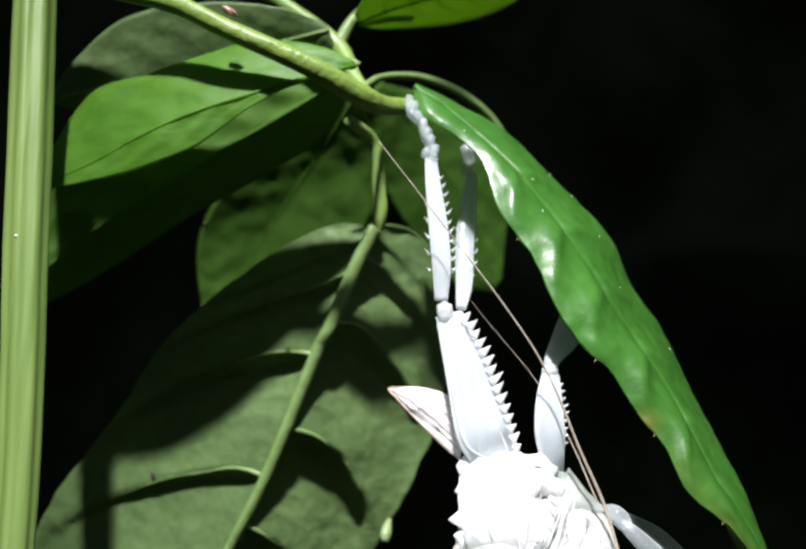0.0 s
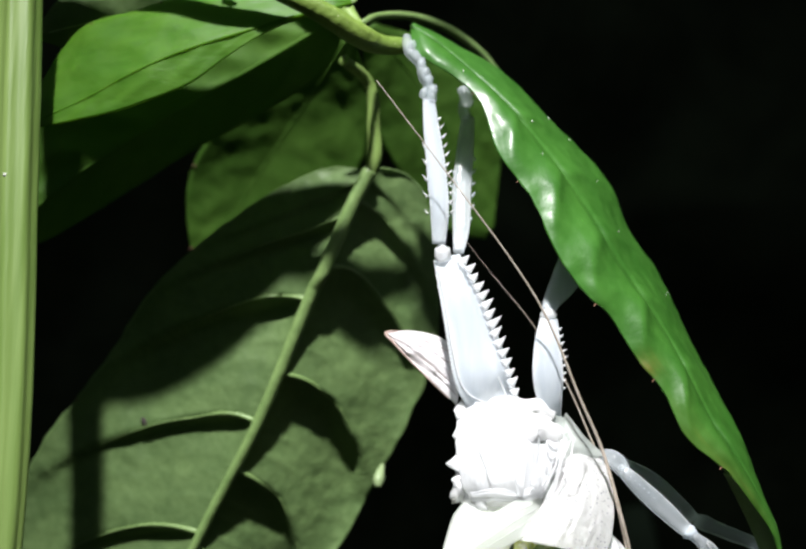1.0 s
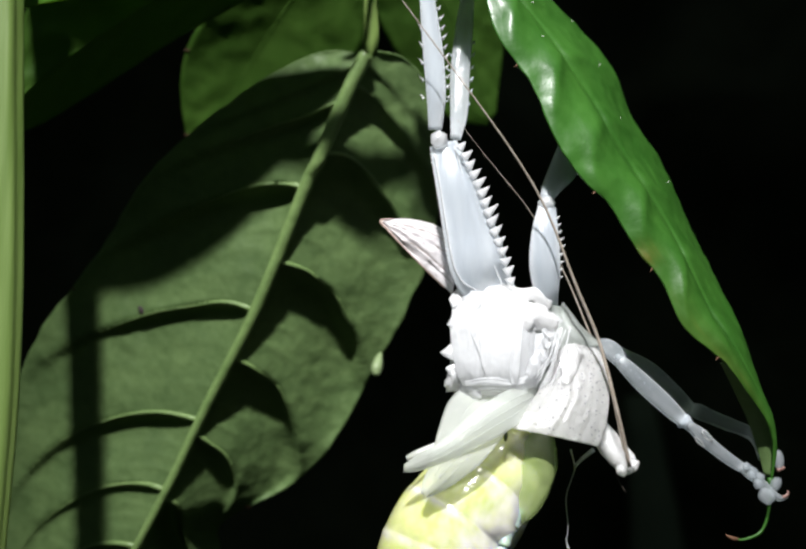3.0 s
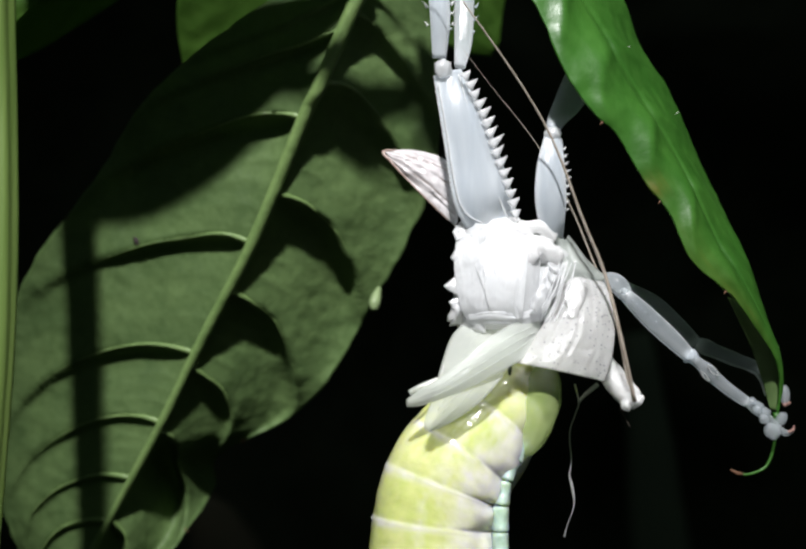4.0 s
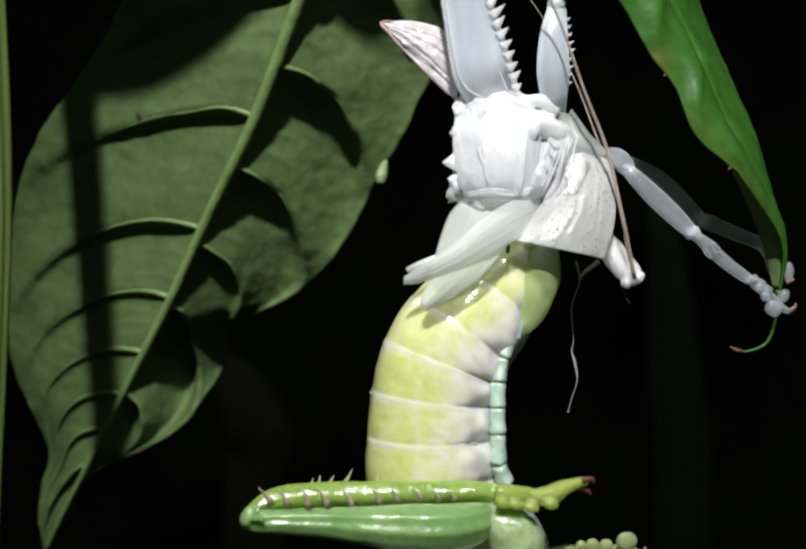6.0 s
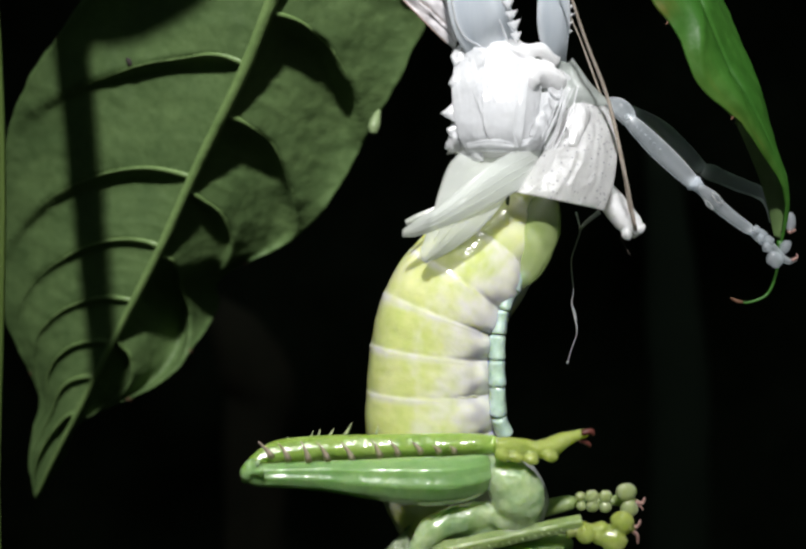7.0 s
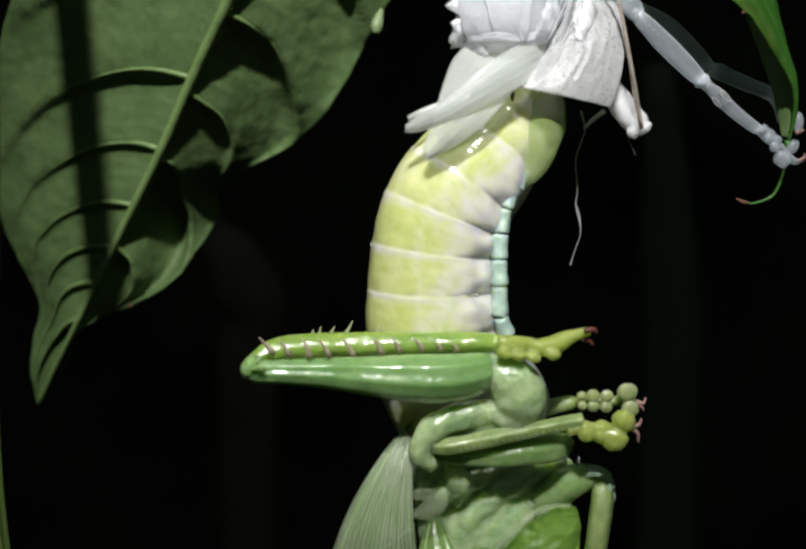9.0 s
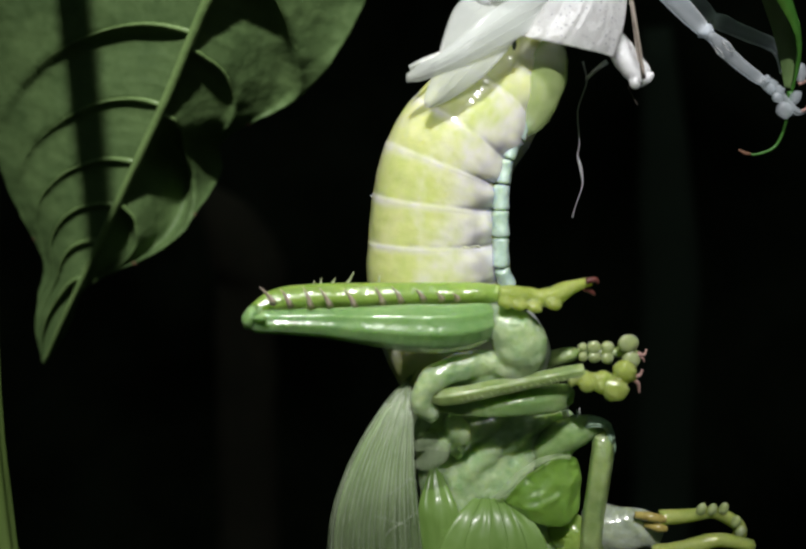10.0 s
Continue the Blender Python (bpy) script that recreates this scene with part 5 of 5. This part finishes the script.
tube_mesh([(21.7, 149.7, -40.6, 1.55), (22.9, 148.7, -43.7, 1.67), (22.3, 148.7, -47.0, 1.54), (21.0, 149.7, -50.0, 1.42)], 24, 16, 0.8, bm=thorax)
tube_mesh([(32.3, 150.7, -38.4, 1.95), (30.9, 149.7, -41.5, 2.20), (28.2, 149.7, -44.1, 1.94), (25.7, 149.7, -46.7, 1.68)], 24, 16, 0.8, bm=thorax)
for q, r in zip([(20.3, 144.6, -41.3), (19.1, 146.0, -43.3), (21.5, 147.0, -37.3)], ((1.7, 1.5, 2.2), (1.6, 1.4, 1.5), (3.0, 2.0, 2.0))):
    blob_mesh(q, r, (0, -30, 0), 0.12, 18, thorax)
tube_mesh([(22.7, 141.5, -26.7, 1.3), (24.7, 140.8, -27.6, 2.5), (26.5, 140.4, -29.2, 3.1), (27.3, 140.8, -31.3, 3.0), (26.6, 142.2, -33.5, 2.4), (24.6, 144.5, -34.8, 1.8)], 40, 30, 0.85, rough=0.10, bm=thorax)
tube_mesh([(29.5, 142.5, -31.9, 0.8), (28.2, 141.0, -32.9, 1.3), (26.3, 140.4, -33.2, 1.5), (24.4, 140.8, -33.0, 1.2)], 24, 16, 0.9, rough=0.15, bm=thorax)
tube_mesh([(26.7, 142.6, -33.4, 1.5), (23.1, 141.4, -32.6, 1.7), (19.7, 140.8, -32.9, 1.7), (17.0, 140.6, -34.1, 1.6), (15.7, 140.6, -35.8, 1.5), (15.7, 141.0, -37.6, 1.4), (17.2, 142.2, -39.2, 1.1)], 60, 24, 0.9, rough=0.12, bm=thorax)
tube_mesh([(35.0, 149.2, -40.8, 0.90), (31.2, 148.1, -41.8, 1.40), (26.8, 147.5, -43.4, 1.70), (23.4, 147.5, -46.6, 1.60), (21.1, 147.9, -50.4, 1.40)], 50, 24, 0.8, rough=0.2, bm=thorax)
tube_mesh([(28.6, 148.5, -40.4, 1.10), (24.6, 147.5, -41.8, 1.40), (21.6, 146.9, -43.2, 1.30), (20.0, 147.3, -45.5, 1.00)], 40, 20, 0.9, rough=0.25, bm=thorax)
tube_mesh([(19.2, 146.3, -39.7, 1.00), (20.4, 145.7, -41.1, 1.30), (21.4, 145.7, -42.5, 1.30), (21.3, 146.5, -44.1, 0.90)], 30, 18, 0.9, rough=0.15, bm=thorax)
tube_mesh([(18.4, 150.3, -40.1, 3.00), (23.0, 149.9, -42.7, 3.50), (28.3, 149.9, -44.1, 3.50), (33.8, 150.7, -43.2, 2.40)], 40, 24, 0.8, rough=0.1, bm=thorax)
tube_mesh([(21.1, 150.3, -47.9, 3.30), (27.1, 150.3, -48.0, 3.50), (32.6, 150.9, -46.6, 2.80)], 40, 24, 0.8, rough=0.1, bm=thorax)
tube_mesh([(27.8, 142.2, -31.8, 2.4), (25.1, 142.2, -33.1, 2.3), (21.4, 142.4, -34.1, 2.1), (18.8, 143.4, -35.4, 1.6)], 40, 24, 0.8, rough=0.1, bm=thorax)
part("thorax", thorax, THORAX, katydid, "soft wet cream and mint chest and hips", blend=(0.17, 45), crease=(0.5, 1.7, False))
part("hip_membrane", sheet_mesh([(27.9, 143.0, -26.6), (29.2, 143.0, -28.8), (30.1, 143.0, -31.4), (29.9, 144.0, -34.2)], [(29.4, 146.0, -27.1), (31.2, 147.0, -29.7), (32.2, 147.0, -32.9), (31.2, 147.0, -35.8)], 30, 10, 0.5, 0.15, 0.15, 3, 0.4), PAD_FILM, katydid, "torn milky membrane")
part("torn_skin", sheet_mesh([(32.4, 144.0, -37.3), (33.4, 144.0, -36.4), (34.2, 144.4, -37.4)], [(33.0, 145.0, -39.6), (34.2, 145.0, -38.9), (34.5, 145.0, -38.0)], 16, 8, 0.3, 0.12, 0.2, 2, 0.4), PAD_FILM, katydid, "torn milky membrane")
part("torn_skin", sheet_mesh([(34.6, 147.0, -38.2), (34.5, 147.0, -40.1), (35.0, 147.0, -42.1), (35.8, 147.0, -41.1), (36.0, 147.0, -39.8)], [(34.3, 149.0, -39.0), (33.7, 149.0, -41.0), (34.4, 149.0, -43.4), (36.0, 149.0, -43.4), (36.9, 149.0, -42.4)], 20, 6, 0.1, 0.12, 0.1, 2, 0.3), PAD_FILM, katydid, "torn milky membrane")
mid_leg = part("middle_shin", tube_mesh([(16.7, 140.6, -36.3, 0.75), (18.4, 140.0, -36.2, 1.0), (22.0, 139.8, -35.6, 1.0), (26.2, 139.8, -34.8, 0.95), (29.9, 139.8, -34.1, 0.9), (32.7, 140.0, -33.6, 0.85), (34.5, 140.0, -33.3, 0.8)], 60, 36, 0.9, 5, 0.07, 0.05), GREEN_PALE, katydid, "translucent olive middle shin")
part("middle_thigh", tube_mesh([(17.4, 142.0, -37.7, 0.7), (20.4, 141.6, -38.0, 0.95), (24.1, 141.4, -37.9, 1.2), (28.5, 141.6, -37.5, 1.6), (31.8, 142.6, -37.3, 1.7), (33.9, 144.0, -37.2, 1.2)], 50, 36, 0.7, 5, 0.06, 0.06), GREEN_MINT, katydid, "green ridged middle thigh")
for k in range(16):
    f = 0.12 + 0.8 * k / 15
    q = curve([(18.3, 139.2, -36.5), (21.8, 138.9, -35.8), (26.0, 138.9, -35.1), (29.7, 138.9, -34.3), (33.4, 139.2, -33.7)], 40)[int(f * 39)]
    part("bristle", spike_mesh(q, (q[0] + 0.25, q[1] - 0.25, q[2] - 0.35), 0.07, sides=5), SPINE_PALE, mid_leg)
foot_mesh = tube_mesh([(32.7, 140.0, -34.6, 0.85), (33.9, 140.0, -34.4, 0.67), (34.8, 140.0, -34.4, 1.16), (35.8, 140.0, -34.3, 0.73), (36.8, 140.0, -34.4, 1.10), (37.9, 140.0, -34.6, 0.85), (39.5, 140.0, -34.1, 1.04), (40.9, 140.0, -34.3, 0.37)], 44, 16, rough=0.08)
for q, r in zip([(34.9, 139.6, -34.9), (36.6, 139.6, -35.1), (38.2, 139.4, -35.5), (39.3, 139.4, -33.3)], ((1.1, 0.9, 1.0), (0.9, 0.8, 1.0), (1.7, 1.0, 1.5), (1.5, 1.0, 1.3))):
    blob_mesh(q, r, (0, 20, 0), 0.12, bm=foot_mesh)
toe = part("middle_tarsus", foot_mesh, PAD_YELLOW, katydid, "yellow-green foot", blend=(0.14, 2))
for a in ([(40.3, 140.0, -34.3, 0.37), (41.3, 140.0, -34.0, 0.24), (41.6, 140.0, -33.3, 0.12)], [(40.5, 140.0, -34.5, 0.30), (41.2, 140.0, -35.1, 0.24), (41.3, 140.0, -36.2, 0.12)]):
    part("claw", tube_mesh(a, 10, 6), CLAW_PINK, toe)
toe = part("middle_tarsus", tube_mesh([(31.3, 148.0, -33.9, 1.10), (34.6, 147.0, -32.9, 0.96), (35.9, 147.0, -32.8, 0.58), (39.8, 147.0, -32.8, 0.58), (41.4, 147.0, -32.7, 0.96), (42.6, 147.0, -33.1, 0.77), (43.6, 147.0, -33.1, 0.32)], 34, 14), GREEN_PALE, katydid)
for q, r in zip([(35.6, 145.0, -31.6), (37.0, 145.0, -31.6), (38.7, 145.0, -31.7), (35.7, 145.0, -32.8), (37.1, 145.0, -32.9), (38.7, 145.0, -33.0), (41.3, 145.0, -31.2), (41.7, 145.0, -33.3)], ((0.62, 0.6), (0.9, 0.8), (0.88, 0.8), (0.6, 0.62), (0.86, 0.72), (0.82, 0.74), (1.3, 1.15), (1.15, 1.1))):
    part("toe_pad", blob_mesh(q, (r[0], 0.45, r[1]), (0, 0, 0), 0.1), TOE_PALE, toe)
for a in ([(42.7, 146.0, -32.8, 0.38), (43.6, 146.0, -32.9, 0.25), (43.9, 146.0, -32.2, 0.13)], [(42.7, 146.0, -33.0, 0.32), (43.4, 146.0, -33.3, 0.19), (43.7, 146.0, -33.8, 0.13)]):
    part("claw", tube_mesh(a, 8, 6), CLAW_PINK, toe)
for line in ([(15.1, 145.5, -46.1, 0.5), (16.5, 144.2, -45.4, 1.1), (17.8, 143.8, -44.2, 1.35), (18.6, 144.2, -43.0, 0.9)], [(14.9, 146.0, -44.0, 0.5), (15.8, 144.8, -43.4, 0.9), (16.9, 144.4, -42.8, 1.0), (17.7, 145.0, -42.3, 0.6)], [(14.8, 146.4, -41.8, 0.5), (15.1, 145.6, -40.3, 0.9), (15.0, 145.6, -38.7, 0.9), (14.7, 146.0, -37.4, 0.6)], [(15.6, 146.4, -42.8, 0.5), (16.2, 145.4, -41.4, 0.8), (16.6, 145.4, -40.1, 0.8), (16.4, 146.0, -38.8, 0.5)]):
    part("wing_root", tube_mesh(line, 30, 18, 0.8, rough=0.15), WING_FILM, katydid, "glassy lobe at the wing root")
# wings, still crumpled
WING_EDGES = ([(13.7, 144.5, -35.2), (10.8, 143.0, -38.2), (7.9, 141.6, -42.4), (5.8, 140.8, -46.9), (4.7, 141.6, -51.3), (4.4, 143.5, -56.5), (4.6, 146.0, -64.2), (5.6, 147.0, -70.2)], [(14.5, 143.5, -35.7), (14.6, 141.6, -39.5), (14.6, 140.2, -44.1), (15.0, 139.6, -48.9), (15.8, 141.5, -55.4), (16.7, 144.0, -62.4), (17.3, 145.0, -69.0)])
wing_a, wing_c = curve(WING_EDGES[0], 90)[:, :3], curve(WING_EDGES[1], 90)[:, :3]


def wing_skin(i, v):
    """A place on the wing: pleats that fan out from its root, creased across here and there."""
    u = i / 89
    p = wing_a[i] * (1 - v) + wing_c[i] * v
    spread = min(1.0, 0.15 + u * 1.5)
    p[1] -= 2.2 * math.sin(math.pi * v) ** 0.8 * spread
    w = v + 0.03 * noise.noise(Vector((v * 6, u * 3, 2.0)))
    p[1] -= 0.42 * spread * (abs(math.sin(math.pi * 8 * w)) - 0.5) * (1 + 0.6 * noise.noise(Vector((v * 9, u * 2, 5.0))))
    p[1] -= 0.12 * noise.noise(Vector((v * 14, u * 9, 7.0))) * spread
    return p


wing_mesh = bmesh.new()
wing_grid = [[wing_mesh.verts.new(mm(wing_skin(i, k / 160))) for k in range(161)] for i in range(90)]
for r0, r1 in zip(wing_grid, wing_grid[1:]):
    for k in range(160):
        wing_mesh.faces.new((r0[k], r0[k + 1], r1[k + 1], r1[k]))
wing = part("crumpled_wing", wing_mesh, WING_FILM, katydid, "crumpled wet pleated wing")
thin = wing.modifiers.new("thickness", "SOLIDIFY")
thin.thickness, thin.offset = 0.00008, 0.0
# extra sheet behind the clear wing, so that body green glows through
part("wing_backing", sheet_mesh([(q[0] + 0.9, q[1] + 3.5, q[2] - 0.8) for q in WING_EDGES[0]], [(q[0], q[1] + 3.5, q[2]) for q in WING_EDGES[1]], 60, 50, 1.6, 0.1, 0.15, 6, 0.1, 0.3), FAN_GREEN, katydid, "pale green sheet added behind the wing for its glow")
chance = random.Random(5)
for k in range(18):
    f = (k + 0.5) / 18 + 0.01 * chance.random()
    start, stop = chance.choice((2, 4, 8)), chance.choice((89, 80, 60, 45))
    line = [(*(wing_skin(i, f) - (0, 0.05, 0)), chance.choice((0.03, 0.045, 0.06))) for i in range(start, stop, 3)]
    part("wing_vein", tube_mesh(line, 60, 5, rough=0.5), WING_VEIN, wing)
for i0, f0, f1, di in ((34, 0.55, 0.95, -6), (40, 0.5, 0.85, 3), (46, 0.6, 0.98, -8), (52, 0.3, 0.7, 2), (56, 0.55, 0.9, -4)):
    line = [(*(wing_skin(int(i0 + di * j / 7), f0 + (f1 - f0) * j / 7) - (0, 0.06, 0)), 0.045) for j in range(8)]
    part("wing_crease", tube_mesh(line, 24, 5, rough=0.8), WING_VEIN, wing)
part("wing_bud", sheet_mesh([(26.5, 146.0, -51.2), (28.4, 145.0, -48.3), (31.6, 145.0, -45.9), (34.1, 146.0, -45.5), (35.8, 147.0, -46.3)], [(27.1, 146.0, -51.9), (30.2, 144.0, -53.5), (33.2, 144.0, -54.1), (35.6, 145.0, -52.5), (36.2, 146.0, -48.5)], 34, 30, 0.7, 0.25, 0.06, 1.5, 0.35, 0.6), GREEN_LEAFY, katydid, "bright green folded wing bud")
part("wing_bud_rim", sheet_mesh([(24.9, 145.6, -50.6), (26.4, 144.4, -48.3), (28.4, 143.8, -46.1), (31.2, 144.2, -44.9), (34.6, 145.4, -45.2)], [(25.6, 145.2, -51.0), (27.1, 144.0, -49.0), (29.0, 143.4, -46.9), (31.5, 143.8, -45.6), (34.7, 145.2, -45.7)], 50, 14, 0.3, 0.06, 0.15, 2, 0.35), WING_FILM, katydid, "wet glassy rim of the wing bud")
fan = part("wing_fan", sheet_mesh([(16.5, 143.0, -63.3), (17.8, 144.0, -57.2), (20.1, 145.0, -53.0), (23.0, 147.0, -50.8), (24.4, 148.0, -50.5)], [(33.2, 143.0, -64.0), (31.7, 143.0, -57.2), (30.3, 144.0, -53.9), (28.0, 146.0, -51.6), (25.4, 148.0, -50.6)], 40, 60, 0.5, 0.2, 0.07, 5, 0.05), FAN_GREEN, katydid, "pale green fan of the unfolding wing")
for f in (0.22, 0.45, 0.62, 0.8):
    a, c = curve([(16.5, 143.0, -63.3), (17.8, 144.0, -57.2), (20.1, 145.0, -53.0), (23.0, 147.0, -50.8), (24.4, 148.0, -50.5)], 16)[:, :3], curve([(33.2, 143.0, -64.0), (31.7, 143.0, -57.2), (30.3, 144.0, -53.9), (28.0, 146.0, -51.6), (25.4, 148.0, -50.6)], 16)[:, :3]
    line = [(*(a[i] * (1 - f) + c[i] * f - (0, 0.52 * math.sin(math.pi * f) * math.sin(math.pi * (0.04 + 0.92 * i / 15)) ** 0.5, 0)), 0.11) for i in range(1, 15)]
    part("wing_vein", tube_mesh(line, 24, 6), FAN_GREEN, fan)
part("flank", sheet_mesh([(17.8, 149.5, -47.0), (15.8, 146.6, -51.8), (15.8, 146.0, -55.2), (15.9, 146.0, -59.3), (16.1, 146.0, -64.7)], [(18.2, 149.5, -47.0), (20.2, 146.4, -51.0), (21.2, 145.4, -54.5), (20.5, 145.0, -59.0), (19.9, 145.0, -64.4)], 30, 30, 0.6, 0.25, 0.06, 2, 0.2), FAN_GREEN, katydid, "green folded flank")
part("throat", tube_mesh([(33.4, 149.0, -56.9, 1.95), (35.5, 148.0, -56.3, 2.58), (36.9, 148.0, -59.4, 2.97), (37.0, 148.0, -64.3, 2.97)], 20, 16, 0.8, rough=0.12), GREEN_LIME, katydid)
# fore leg, head
part("fore_thigh", tube_mesh([(30.8, 149.0, -47.3, 2.21), (34.2, 147.0, -43.4, 2.31), (37.2, 146.0, -42.0, 1.66), (39.2, 146.0, -42.7, 1.27)], 20, 16, 0.8, rough=0.12), GREEN_MINT, katydid)
part("fore_shin", tube_mesh([(38.4, 146.0, -42.4, 1.1), (38.5, 145.0, -44.2, 1.35), (38.0, 144.4, -48.0, 1.4), (37.4, 144.2, -52.5, 1.35), (37.1, 144.2, -57.1, 1.3), (37.1, 144.2, -61.9, 1.2)], 50, 30, 0.9, 5, 0.04, 0.04), GREEN_PALE, katydid, "pale green fore shin")
knee_cap = sheet_mesh([(34.8, 147.0, -42.9), (35.8, 146.0, -41.2), (37.4, 145.0, -40.3), (39.3, 145.0, -41.2), (40.4, 146.0, -43.8), (40.5, 147.0, -46.6)], [(35.3, 146.4, -43.7), (36.1, 145.0, -42.1), (37.3, 144.0, -41.3), (38.6, 143.8, -42.1), (39.2, 144.6, -44.0), (39.7, 146.0, -46.4)], 50, 16, 0.6, 0.12, 0.2, 2, 0.5)
spike_mesh((35.3, 146.2, -42.2), (35.3, 146.0, -39.7), 0.3, bm=knee_cap)
part("knee_membrane", knee_cap, PAD_MINT, katydid, "ragged mint membrane on the fore knee")
part("face", tube_mesh([(38.7, 150.0, -57.5, 3.27), (41.1, 149.0, -56.5, 3.25), (44.2, 148.0, -56.2, 2.71), (46.9, 148.0, -57.0, 1.94)], 40, 30, 0.8, rough=0.15), FACE, katydid, "glassy pale face")
for a in ([(43.2, 146.0, -53.5, 0.45), (45.0, 145.0, -53.5, 0.63), (46.8, 145.0, -53.9, 0.44)], [(44.5, 146.0, -54.8, 0.38), (45.9, 145.0, -54.9, 0.57), (47.0, 145.0, -55.1, 0.38)]):
    part("palp", tube_mesh(a, 10, 10), PALP, katydid, "yellow mouth feeler")
toe = part("fore_tarsus", tube_mesh([(46.8, 147.0, -54.4, 1.03), (50.5, 147.0, -54.2, 0.90), (53.6, 147.0, -53.9, 0.77), (56.0, 147.0, -54.8, 0.90), (57.4, 147.0, -56.2, 0.90), (56.8, 147.0, -58.3, 0.77)], 26, 12, rough=0.15), PAD_YELLOW, katydid)
for q in [(51.8, 146.0, -53.0), (53.2, 146.0, -53.1), (54.7, 146.0, -53.0), (56.4, 146.0, -54.8), (57.0, 146.0, -56.2)]:
    part("toe_pad", blob_mesh(q, (0.62, 0.5, 0.85), (0, 25, 0), 0.15), TOE_PALE, toe)
part("fore_tarsus", tube_mesh([(44.7, 143.0, -57.3, 0.87), (49.3, 143.0, -56.6, 0.87), (53.2, 143.0, -56.0, 1.00), (57.5, 143.0, -56.9, 0.75)], 20, 12, rough=0.3), PAD_YELLOW, katydid)


def motions():
    """A breath of air sways the big leaf on its stalk, and the thread under the empty head."""
    def sway(ob, pivot, rows):
        p = Matrix.Translation(mm(pivot))
        walk(ob, [(t, p @ Matrix.Rotation(-angle, 4, "Y") @ p.inverted()) for t, angle in rows])

    sway(leaf_big, LEAF_PIVOT, [(0.0, 0.0), (1.5, 0.002), (2.5, 0.008), (3.2, 0.0), (4.0, -0.008), (4.5, 0.003), (5.0, 0.011), (5.5, 0.010), (6.2, -0.004), (7.0, -0.016), (7.5, -0.006), (8.0, 0.004), (9.0, -0.008), (10.0, 0.0)])
    sway(thread, THREAD_PIVOT, [(0.0, -0.02), (2.0, -0.03), (4.0, -0.041), (5.5, 0.0), (7.0, -0.003), (10.0, 0.007)])



motions()
